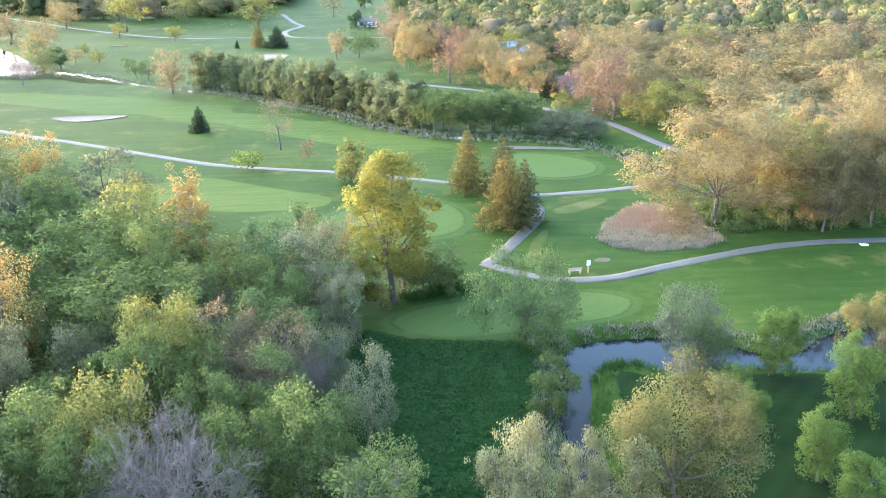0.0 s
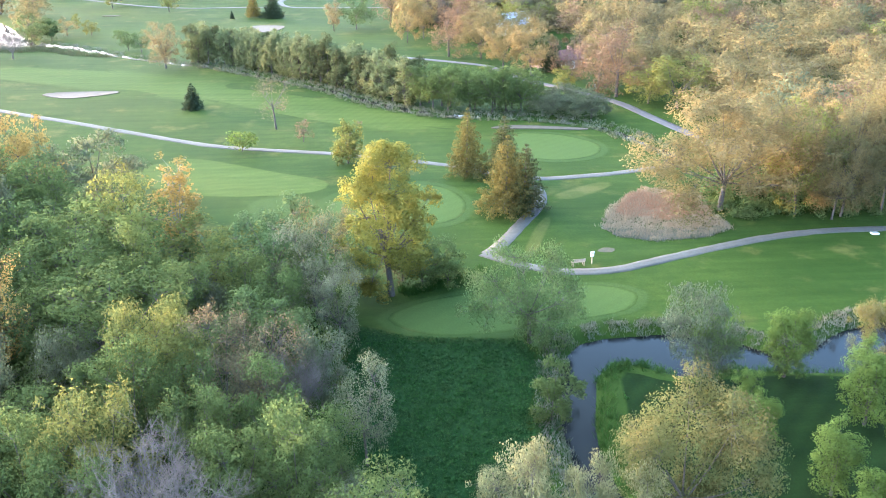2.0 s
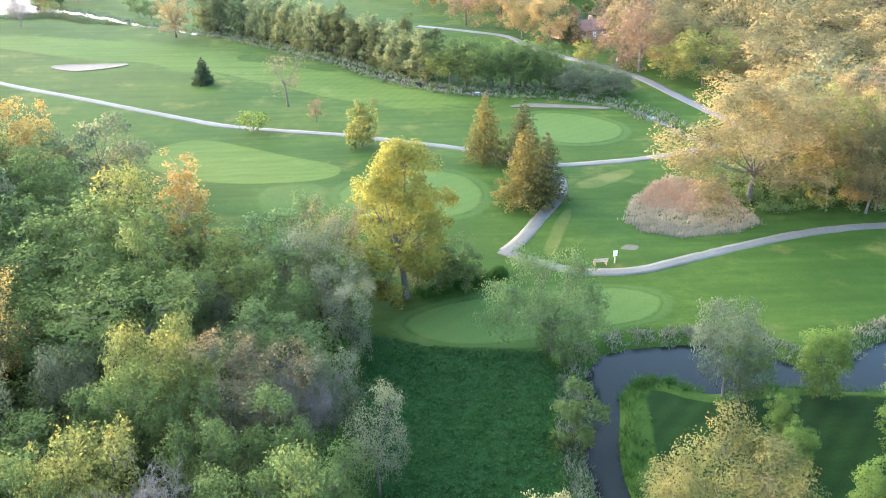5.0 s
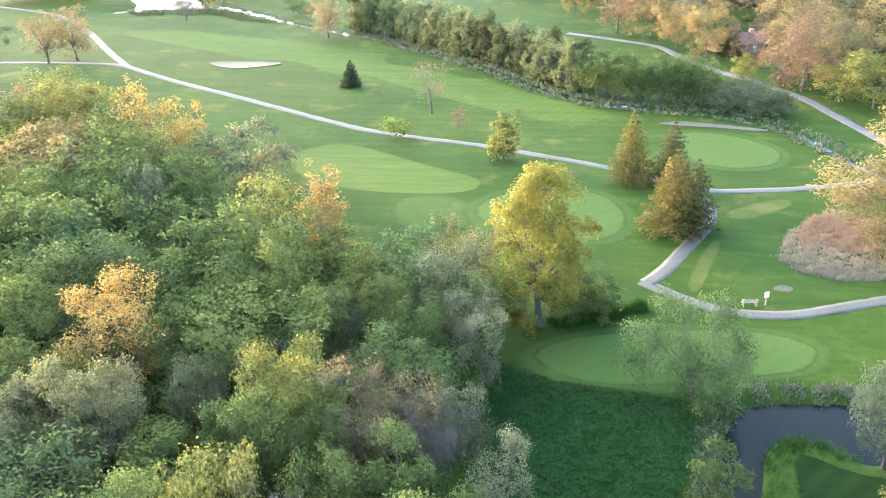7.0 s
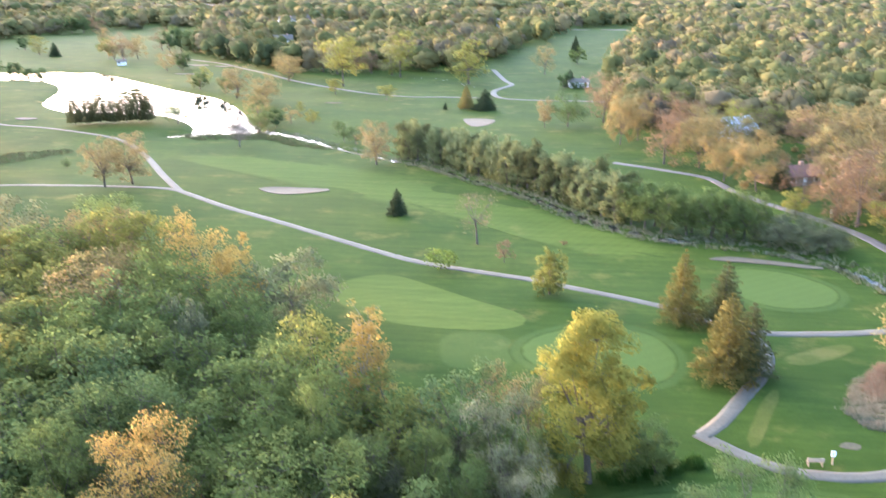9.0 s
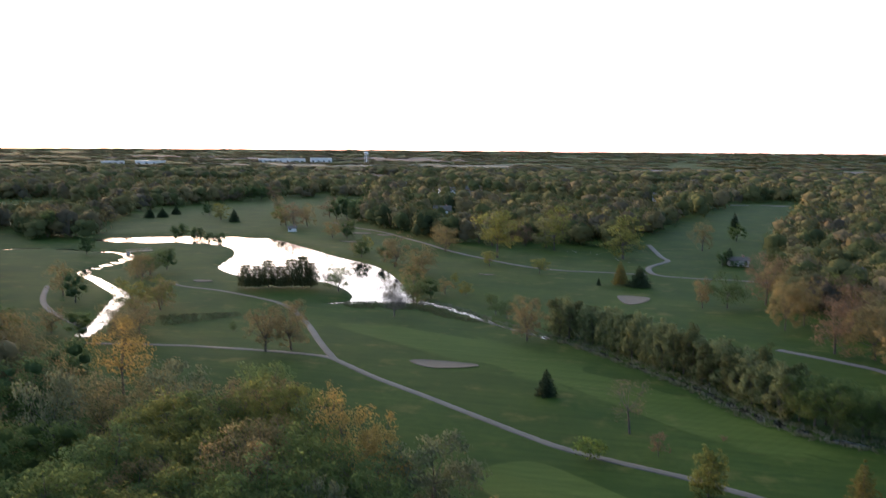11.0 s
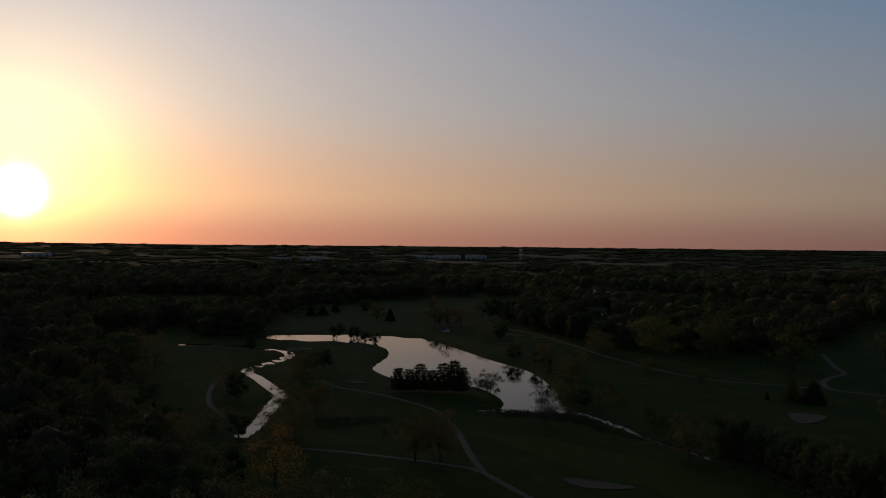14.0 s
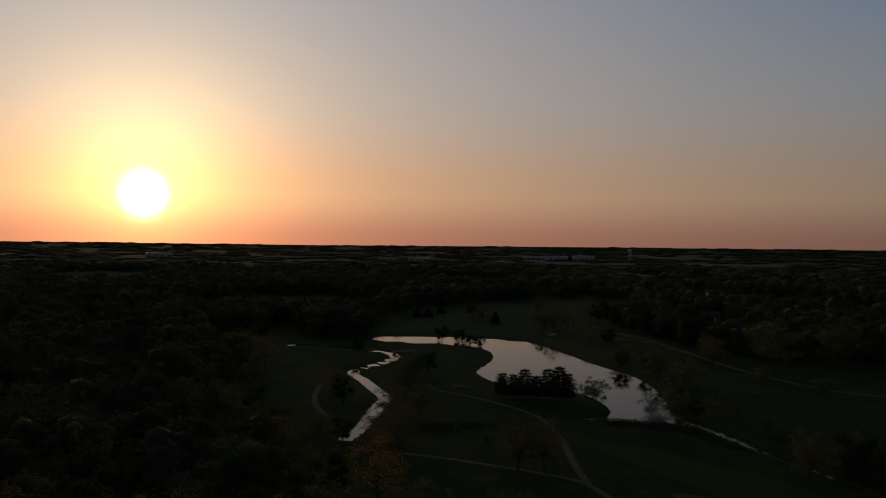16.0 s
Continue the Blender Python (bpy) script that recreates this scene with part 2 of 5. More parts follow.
LEAF = {
    "green": leaf_material("leaves_green", (0.0750, 0.1108, 0.0363), (0.1161, 0.1462, 0.0459), (0.0998, 0.1383, 0.0459)),
    "dark": leaf_material("leaves_dark", (0.0635, 0.1019, 0.0424), (0.0823, 0.1180, 0.0466), (0.0752, 0.1131, 0.0466)),
    "grey": leaf_material("leaves_grey_green", (0.0988, 0.1147, 0.0659), (0.1261, 0.1368, 0.0766), (0.1109, 0.1293, 0.0709)),
    "yellow": leaf_material("leaves_yellow_green", (0.1454, 0.1534, 0.0425), (0.1735, 0.1692, 0.0482), (0.1289, 0.1483, 0.0461)),
    "tallyellow": leaf_material("leaves_cottonwood", (0.1863, 0.1750, 0.0374), (0.1946, 0.1804, 0.0396), (0.1573, 0.1594, 0.0374)),
    "tan": leaf_material("leaves_tan", (0.1786, 0.1440, 0.0662), (0.2246, 0.1649, 0.0749), (0.1440, 0.1397, 0.0626)),
    # olive leaves; the third tone puts the sunlit top's tan into the colour
    "amber": leaf_material("leaves_amber_sunlit", (0.0972, 0.1116, 0.0403), (0.1080, 0.1152, 0.0418), (0.1296, 0.1116, 0.0432)),
    "willow": leaf_material("leaves_pale_willow", (0.1656, 0.1685, 0.0821), (0.1872, 0.1800, 0.0878), (0.1447, 0.1562, 0.0749)),
    "sallow": leaf_material("leaves_sallow", (0.0917, 0.1375, 0.0475), (0.1081, 0.1512, 0.0526), (0.1149, 0.1469, 0.0562)),
    # the orange of low sunlight is put into this leaf colour
    "golden": leaf_material("leaves_golden_sunlit", (0.3024, 0.2064, 0.0662), (0.3326, 0.2196, 0.0691), (0.2621, 0.1976, 0.0634)),
    "honey": leaf_material("leaves_honey", (0.1706, 0.1411, 0.0713), (0.1994, 0.1555, 0.0763), (0.1541, 0.1375, 0.0677)),
    "rose": leaf_material("buds_rosy", (0.1399, 0.1149, 0.0648), (0.1701, 0.1265, 0.0700), (0.1247, 0.1197, 0.0616)),
    "rust": leaf_material("buds_rust", (0.1396, 0.0937, 0.0599), (0.1717, 0.1132, 0.0702), (0.1484, 0.1090, 0.0657)),
    "blossom": leaf_material("pale_young_leaves", (0.1361, 0.1476, 0.0850), (0.1692, 0.1742, 0.1066), (0.1152, 0.1354, 0.0691)),
    "fresh": leaf_material("leaves_fresh_green", (0.0944, 0.1432, 0.0323), (0.1115, 0.1572, 0.0368), (0.1045, 0.1533, 0.0386)),
    "pine": leaf_material("needles_tawny", (0.1238, 0.1033, 0.0324), (0.1455, 0.1180, 0.0349), (0.0910, 0.0942, 0.0305), 0.4),
    "fir": leaf_material("needles_dark", (0.0331, 0.0518, 0.0288), (0.0475, 0.0648, 0.0317), (0.0432, 0.0612, 0.0302), 0.3),
    "pinegreen": leaf_material("needles_green", (0.0575, 0.0726, 0.0306), (0.0710, 0.0824, 0.0337), (0.0845, 0.0824, 0.0337), 0.4),
    "cedar": leaf_material("needles_grey_green", (0.1346, 0.1637, 0.0741), (0.1709, 0.1814, 0.0806), (0.1508, 0.1749, 0.0758), 0.5),
}

# ---- helpers for meshes ----
def mesh_from(name, verts, faces, mat, smooth=False):
    """A mesh from an array of points and an array of faces that all have as many corners."""
    verts, faces = np.asarray(verts, np.float32), np.asarray(faces, np.int32)
    me = bpy.data.meshes.new(name)
    n, k = faces.shape
    me.vertices.add(len(verts))
    me.vertices.foreach_set("co", verts.ravel())
    me.loops.add(n * k)
    me.loops.foreach_set("vertex_index", faces.ravel())
    me.polygons.add(n)
    me.polygons.foreach_set("loop_start", np.arange(0, n * k, k, dtype=np.int32))
    me.polygons.foreach_set("loop_total", np.full(n, k, np.int32))
    if smooth:
        me.polygons.foreach_set("use_smooth", np.ones(n, bool))
    me.materials.append(mat)
    me.update(calc_edges=True)
    return me


def part(name, bm, mat, parent, label="", smooth=False):
    me = bpy.data.meshes.new(name)
    bm.to_mesh(me)
    bm.free()
    me.materials.append(mat)
    if smooth:
        for poly in me.polygons:
            poly.use_smooth = True
    ob = new(name, me)
    ob.parent = parent
    return tagged(ob, label)


def part_mesh(name, me, parent, label=""):
    ob = new(name, me)
    ob.parent = parent
    return tagged(ob, label)


def box(bm, x0, y0, z0, x1, y1, z1):
    made = bmesh.ops.create_cube(bm, size=1.0)["verts"]
    bmesh.ops.scale(bm, vec=(x1 - x0, y1 - y0, z1 - z0), verts=made)
    bmesh.ops.translate(bm, vec=((x0 + x1) / 2, (y0 + y1) / 2, (z0 + z1) / 2), verts=made)
    return made


def block(*dims, bevel=0.0):
    bm = bmesh.new()
    box(bm, *dims)
    if bevel:
        bmesh.ops.bevel(bm, geom=bm.edges[:], offset=bevel, segments=1, affect="EDGES")
    return bm


def smooth_line(points, step=1.5, closed=False):
    """A rounded line through a few points (Catmull-Rom), as an array."""
    p = np.array(points, float)
    n = len(p)
    out = []
    for i in range(n if closed else n - 1):
        a, b, c, d = (p[(i + k) % n] if closed else p[min(max(i + k, 0), n - 1)] for k in (-1, 0, 1, 2))
        for u in np.linspace(0, 1, max(2, int(np.linalg.norm((c - b)[:2]) / step)), endpoint=False):
            out.append(0.5 * (2 * b + (c - a) * u + (2 * a - 5 * b + 4 * c - d) * u * u + (3 * b - a - 3 * c + d) * u ** 3))
    if not closed:
        out.append(p[-1])
    return np.array(out)


def to_line(x, y, line):
    """For each place the distance to a line of points and the third column's value there."""
    best, val = np.full(x.shape, 1e9), np.zeros(x.shape)
    for a, b in zip(line[:-1], line[1:]):
        d = b[:2] - a[:2]
        u = np.clip(((x - a[0]) * d[0] + (y - a[1]) * d[1]) / max(d @ d, 1e-9), 0, 1)
        dist = np.hypot(x - a[0] - u * d[0], y - a[1] - u * d[1])
        near = dist < best
        best = np.where(near, dist, best)
        if len(a) > 2:
            val = np.where(near, a[2] + u * (b[2] - a[2]), val)
    return best, val


def inside(x, y, poly):
    p = np.asarray(poly, float)
    hit = np.zeros(np.shape(x), bool)
    for (ax, ay), (bx, by) in zip(p, np.roll(p, -1, 0)):
        cross = (ay > y) != (by > y)
        with np.errstate(divide="ignore", invalid="ignore"):
            hit ^= cross & (x < ax + (y - ay) / (by - ay) * (bx - ax))
    return hit


# ---- lie of the land ----
WATER_Z = -0.9
# centre line and half width of the river, from the wide pool down to the bend and past the drone
RIVER_LINE = smooth_line([(110, 80, 4.5), (75, 70, 4.5), (60, 66, 4.5), (49, 63.3, 4.4), (42.5, 61.3, 2.4), (37.5, 61.4, 1.8), (33, 63.7, 3.3), (28, 64.2, 4.4),
                          (24.5, 65.2, 3.1), (20.5, 64.9, 2.6), (17.8, 61.8, 1.8), (16.7, 57.9, 1.6), (15.4, 52.9, 1.5), (15.0, 49, 1.3),
                          (14.9, 44, 1.4), (15.5, 38, 1.5), (17, 30, 1.5), (20, 12, 1.5), (26, -30, 1.5), (34, -90, 1.5)], 2.0)
CREEK_LINE = smooth_line([(-100, 271, 1.6), (-93, 269, 1.5), (-80.7, 258.9, 1.2), (-68.5, 247.1, 1.0), (-60, 240.1, 0.9), (-48.5, 231.9, 0.9), (-38, 225, 0.9),
                          (-19.9, 205.7, 0.8), (-8.8, 194.1, 0.8), (2.1, 178.2, 0.8), (14.4, 167.1, 0.8), (23.1, 164.2, 0.8), (35.9, 160.1, 0.8),
                          (46, 152, 0.8), (50, 140, 0.8), (54, 128, 0.8)], 4.0)
WIND_LINE = smooth_line([(-352, 340, 3.2), (-323, 353, 3.0), (-297, 351, 2.4), (-282, 352, 2.6), (-266.5, 338, 2.8), (-259.5, 318.4, 2.6), (-253, 292, 2.2), (-233, 276, 2.4),
                         (-214, 261, 2.6), (-201, 250.5, 2.7), (-190, 232, 2.4), (-175.5, 208, 2.2), (-168, 192, 2.0)], 5.0)
POND = smooth_line([(-338, 396), (-330, 412), (-308, 432), (-276, 440), (-250, 440), (-216, 412), (-186, 384), (-152, 356), (-132, 330), (-115, 300), (-101, 273),
                    (-112, 267.5), (-131, 261), (-124, 270), (-131, 285), (-149, 303), (-166, 306), (-186, 304), (-206, 319), (-213, 329), (-221, 350), (-234, 376),
                    (-254, 397), (-276, 400), (-302, 393), (-325, 391)], 8.0, True)


def bank(s, width, deep=1.8):
    """The ground's height at s metres outside the water's edge."""
    u = np.clip((s / width + 0.5), 0, 1)
    return -deep * (1 - u * u * (3 - 2 * u))


def height(x, y):
    x, y = np.asarray(x, float), np.asarray(y, float)
    z = 0.16 * np.sin(x / 13 + 1.0) * np.sin(y / 17 + 0.4) + 0.12 * np.sin(x / 31 - y / 23) + 0.05 * np.sin(x / 5.1 + y / 6.3)
    r = np.hypot(x, y)
    # past 900 m the land climbs towards 50 m to fit the camera's horizon
    z = z + np.clip((r - 900) / 4000, 0, 1) ** 2.5 * (3 * np.sin(x / 610 + 0.6) * np.sin(y / 730) + 50)
    out = z
    for line, wide, deep in ((RIVER_LINE, 3.4, 1.8), (CREEK_LINE, 3.0, 0.7), (WIND_LINE, 5.0, 1.8)):
        d, w = to_line(x, y, line)
        out = np.minimum(out, z * np.clip((d - w) / 6, 0, 1) + bank(d - w, wide, deep))
    d, _ = to_line(x, y, np.vstack([POND, POND[:1]]))
    s = np.where(inside(x, y, POND), -d, d)
    return np.minimum(out, z * np.clip(s / 8, 0, 1) + bank(s, 6.0))


def build_ground():
    """One sheet to the horizon, graded to fit the camera's view: finer close by and in the sector it sees."""
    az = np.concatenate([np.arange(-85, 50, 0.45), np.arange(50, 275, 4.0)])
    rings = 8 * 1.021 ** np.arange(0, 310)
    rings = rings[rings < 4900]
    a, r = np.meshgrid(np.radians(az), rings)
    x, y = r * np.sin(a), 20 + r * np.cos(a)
    verts = np.stack([x, y, height(x, y)], -1).reshape(-1, 3)
    m, n = r.shape
    i, j = np.meshgrid(np.arange(m - 1), np.arange(n), indexing="ij")
    k = (j + 1) % n
    faces = np.stack([i * n + j, (i + 1) * n + j, (i + 1) * n + k, i * n + k], -1).reshape(-1, 4)[:, ::-1]
    me = mesh_from("ground", verts, faces, M_ROUGH, True)
    ob = new("ground", me)
    tagged(ob, "rough mown grass of a golf course, lifted far off to fit the camera's horizon", "ground", kind="structure")
    bm = bmesh.new()
    ring = [bm.verts.new(verts[q]) for q in range(n)]
    centre = bm.verts.new((0, 20, 0))
    for q in range(n):
        bm.faces.new((centre, ring[(q + 1) % n], ring[q]))
    part("ground_centre", bm, M_ROUGH, ob)


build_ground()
me = mesh_from("water", [(-520, -95, WATER_Z), (130, -95, WATER_Z), (130, 480, WATER_Z), (-520, 480, WATER_Z)], [(0, 1, 2, 3)], M_WATER)
tagged(new("water", me), "still dark water of pond, river and creek", "water", kind="structure")


run = np.gradient(CREEK_LINE[:, :2], axis=0)
run /= np.linalg.norm(run, axis=1, keepdims=True)
across = np.stack([run[:, 1], -run[:, 0]], -1) * (CREEK_LINE[:, 2:3] + 0.9)
edge = np.stack([CREEK_LINE[:, :2] - across, CREEK_LINE[:, :2] + across], 1).reshape(-1, 2)
k = np.arange(len(CREEK_LINE) - 1) * 2
me = mesh_from("creek_water", np.column_stack([edge, np.full(len(edge), -0.36)]), np.stack([k, k + 1, k + 3, k + 2], -1), M_WATER)
tagged(new("creek_water", me), "shallow glinting water of the stony creek", "water", kind="structure")


def strip(name, points, width, mat, label, lift=0.02, step=1.2, category="path"):
    """A band of paving along a rounded line, with a small kerb edge down to the turf."""
    line = smooth_line(points, step)
    rng = np.random.default_rng(len(points))
    d = np.gradient(line[:, :2], axis=0)
    d /= np.linalg.norm(d, axis=1, keepdims=True)
    side = np.stack([d[:, 1], -d[:, 0]], -1)
    rows = []
    for off, drop in ((-0.5, -0.06), (-0.49, 0), (-0.2, 0.012), (0.2, 0.012), (0.49, 0), (0.5, -0.06)):
        wob = 0.05 * rng.standard_normal(len(line)) if abs(off) > 0.4 else 0
        p = line[:, :2] + side * (off * width + wob)[:, None] if np.ndim(wob) else line[:, :2] + side * off * width
        z = height(line[:, 0], line[:, 1]) + lift + drop
        rows.append(np.column_stack([p, z]))
    verts = np.stack(rows, 1)
    n, k = verts.shape[:2]
    i, j = np.meshgrid(np.arange(n - 1), np.arange(k - 1), indexing="ij")
    faces = np.stack([i * k + j, i * k + j + 1, (i + 1) * k + j + 1, (i + 1) * k + j], -1).reshape(-1, 4)
    return tagged(new(name, mesh_from(name, verts.reshape(-1, 3), faces, mat)), label, category, kind="structure")


def patch(name, points, mat, label, lift=0.05, rings=8, bowl=0.0, grow=0.0, category="turf", step=1.5, soft=1.0):
    """A rounded patch of another surface, laid over the ground; bowl sinks its middle behind a raised lip; soft: the metres over which its rim fades."""
    line = smooth_line([p[:2] for p in points], step, True)
    mid = line.mean(0)
    far = np.linalg.norm(line - mid, axis=1, keepdims=True)
    if grow:
        line = mid + (line - mid) * (1 + grow / far)
        far = far + grow
    us = [1.0 + 0.004, 1.0] + list(np.linspace(1, 0, rings + 1)[1:-1])
    if soft:
        us[2:2] = [1.0]
    verts, rim = [], []
    for n, u in enumerate(us):
        p = mid + (line - mid) * (u if n < 2 or not soft else u * np.maximum(1 - soft / far, 0.4))
        z = height(p[:, 0], p[:, 1]) + lift
        if n == 0:
            z -= 0.06
        if bowl:
            z += bowl * (u ** 6 - 0.15 if n else 0)
        verts.append(np.column_stack([p, z]))
        rim += [float(n > 1)] * len(p)
    n, m = len(verts), len(line)
    verts = np.vstack(verts + [[[mid[0], mid[1], float(height(mid[0], mid[1])) + lift - 0.15 * bowl]]])
    i, j = np.meshgrid(np.arange(n - 1), np.arange(m), indexing="ij")
    k = (j + 1) % m
    quads = np.stack([i * m + j, i * m + k, (i + 1) * m + k, (i + 1) * m + j], -1).reshape(-1, 4)
    me = bpy.data.meshes.new(name)
    me.from_pydata(verts.tolist(), [], quads.tolist() + [((n - 1) * m + q, (n - 1) * m + (q + 1) % m, n * m) for q in range(m)])
    me.attributes.new("rim", "FLOAT", "POINT").data.foreach_set("value", np.array(rim + [1.0], np.float32))
    me.materials.append(mat)
    return tagged(new(name, me), label, category, kind="structure")


# ---- mown turf, sand and paths ----
FAIRWAY = [(-112, 228), (-99, 235), (-66, 227), (-36, 209), (-10, 189), (6, 171), (17, 160), (19, 152), (8, 151), (-7, 160), (-24, 174), (-51, 188), (-79, 206)]
TEE = [(-38.8, 128.6), (-38.5, 133.5), (-34.7, 137.5), (-30, 138), (-22.5, 133.2), (-14.7, 127.3), (-8.5, 122.8), (-7.8, 118.7), (-12, 116), (-20.7, 115.6), (-28.4, 117.6), (-35.7, 122.9)]
GREEN_A = [(24, 144), (27.5, 149.4), (35, 148), (40.3, 141.9), (40.3, 136.7), (37, 132.3), (30.5, 130.4), (25.1, 134)]
GREEN_B = [(-8, 110.5), (-4.9, 116), (2.3, 119.4), (9.5, 117.3), (12.5, 110.7), (11.3, 104.2), (7.5, 101.2), (0.5, 101.3), (-6.1, 105)]
GREEN_C = [(-0.3, 73.3), (3.1, 76.8), (10.6, 79.2), (17.5, 80), (24.5, 79.8), (28.1, 77.2), (26, 73.2), (20.4, 71.3), (11.5, 69.2), (3.7, 69.5)]
patch("fairway", FAIRWAY, M_FAIRWAY, "pale mown fairway with soft mowing stripes", 0.012, 14, category="fairway", step=3, soft=14.0)
patch("tee_ground", TEE, M_TEE, "long light-green mown tee with stripes", 0.012, 8, category="tee", soft=0.7)
for pts in (GREEN_A, GREEN_B, GREEN_C):
    patch("green_fringe", pts, M_FRINGE, "darker fringe of turf round the putting green", 0.010, 6, grow=1.6, category="fringe")
    patch("putting_green", pts, M_GREEN, "smooth pale putting green with fine mowing lines", 0.018, 6, category="putting green")
patch("lawn", [(21.5, 60.0), (26, 57.6), (34, 58.0), (40, 57.6), (47, 56.4), (60, 59.5), (90, 60), (90, 20), (40, 8), (24, 8), (20, 30), (18.6, 45), (20.2, 56)], M_LAWN_SHADED, "lawn with mowing stripes inside the river bend, tree shade in its colour", 0.012, 14, category="lawn", soft=0.6)
patch("weedy_meadow", [(-3.5, 72), (2, 69.2), (8, 68.4), (13, 67), (14.8, 61), (13, 52), (10.5, 44), (7, 36), (1, 34), (-3.5, 42), (-4.5, 53), (-5, 62)], M_MEADOW,
      "dark green weedy meadow beside the river", 0.012, 10, category="meadow", soft=2.5)
patch("bunker", [(23, 154.1), (26.9, 155.8), (34.5, 154.0), (41.7, 151.6), (39.6, 150.7), (33, 152.2), (25.3, 153.2)], M_SAND, "shallow sand bunker with a grassy lip", 0.05, 5, 0.10, category="bunker", soft=0)
patch("bunker", [(-74, 193.8), (-70.8, 196.4), (-57.8, 195.7), (-59, 192.8), (-67.4, 189.8)], M_SAND, "shallow sand bunker beside the fairway", 0.05, 5, 0.10, category="bunker", soft=0)
patch("bunker", [(-38.4, 307.2), (-27.8, 306.8), (-29.6, 294), (-34, 290.7)], M_SAND, "pale triangular sand bunker", 0.08, 5, 0.1, category="bunker", soft=0)
for x, y, a, b in ((-190.6, 283, 4, 2.5), (-212, 482, 6, 4), (-195, 478, 6, 3), (-199, 437, 7, 3), (-95, 340, 3.5, 1.5), (41, 889, 14, 8), (8, 880, 10, 7), (-329, 800, 12, 6)):
    patch("bunker", [(x + a * math.cos(q), y + b * math.sin(q) * (1 + 0.2 * math.sin(3 * q))) for q in np.arange(0, 6.2, 0.8)], M_SAND, "small pale sand bunker", 0.1, 3, 0.1, category="bunker", step=2, soft=0)
patch("bare_earth", [(26.9, 89.6), (28, 90.7), (29.3, 90.2), (28.6, 89.1)], M_DIRT, "worn bare patch of earth in the turf", 0.02, 3, category="earth", soft=0)

for pts in ([(25.8, 111.7), (30.1, 115.6), (35.4, 118.2), (36.8, 116.5), (32.4, 112.3), (27.8, 109.8)], [(17.3, 89.4), (19.9, 97.1), (23.0, 102.7), (23.5, 101.1), (20.8, 93.8), (18.2, 88.1)]):
    patch("worn_turf", pts, M_WORN, "yellowed worn turf beside the cart path", 0.006, 3, soft=1.6, step=1.0)
patch("old_tee", [(-19.3, 109.8), (-18.5, 113.8), (-13.1, 115.4), (-9.4, 113.5), (-8.2, 106.2), (-10.5, 103.2), (-17.0, 102.9)], M_FRINGE, "square of shorter turf below the tee", 0.008, 4, category="tee", soft=1.2)

strip("cart_path", [(-91.8, 189.4), (-84.0, 183.4), (-75, 176.6), (-59.5, 166.4), (-45, 156.5), (-32.5, 148.4), (-26.5, 145.2), (-15.5, 141.0), (-7.8, 138.3),
                    (-1.5, 135.2), (6, 131.7), (13.4, 127.8), (19.5, 122.8), (25.8, 120.4), (35.4, 121.6), (41.9, 123.4), (47.9, 125.6), (54, 127)], 1.9, M_PATH, "pale grey asphalt cart path across the turf")
strip("cart_path", [(-205, 280), (-191, 270.5), (-168, 265), (-140, 251.5), (-120.5, 230), (-103, 204.7), (-91.7, 189.3)], 1.9, M_PATH, "pale grey cart path leading to the pond")
strip("cart_path", [(-91.9, 189.5), (-98.5, 191.2), (-116, 190.2), (-131, 189.5), (-140, 187.8), (-160, 184)], 1.9, M_PATH, "pale grey cart path entering the wood", 0.018)
strip("cart_path", [(23.2, 120.6), (24.3, 115), (23.9, 110.6), (22.3, 106), (18.1, 98.4), (15.2, 93.2), (12.9, 90.2)], 1.9, M_PATH, "pale grey asphalt cart path past the pines", 0.03)
strip("cart_path", [(12.3, 90.4), (14.9, 88.1), (17.8, 85.7), (20.6, 84.2), (24.9, 83.6), (29.1, 84.2), (35.7, 86.7), (42.9, 89.6), (50.3, 92.2), (58.3, 93.8), (66.2, 94.2),
                    (80, 94.8), (120, 98)], 1.9, M_PATH, "pale grey asphalt cart path beside the tee bench", 0.025)
strip("road", [(10, 236), (24.6, 228), (32.5, 222), (36.5, 209), (41.5, 197.3), (48.4, 185.1), (54, 173.3), (57, 160), (60, 146), (62, 136)], 2.6, M_ROAD, "narrow reddish-grey service road along the wood", category="road")
strip("cart_path", [(-262, 548), (-237, 520), (-198, 488), (-161, 445), (-131.6, 410.4), (-105.7, 386), (-82.8, 369), (-66, 362), (-49.4, 364), (-33, 363)], 2.6, M_PATH, "distant pale cart path along the houses", 0.1, 4)
strip("cart_path", [(-43, 482), (-33, 432), (-28.5, 412), (-34.5, 385), (-30, 364), (-16.3, 360.3), (-1.6, 360), (20, 358)], 2.6, M_PATH, "distant winding pale cart path", 0.11, 4)
strip("cart_path", [(-236, 254), (-232, 249), (-217, 231), (-203, 218), (-187, 207), (-172, 199)], 1.9, M_PATH, "pale cart path beside the winding creek", 0.06)
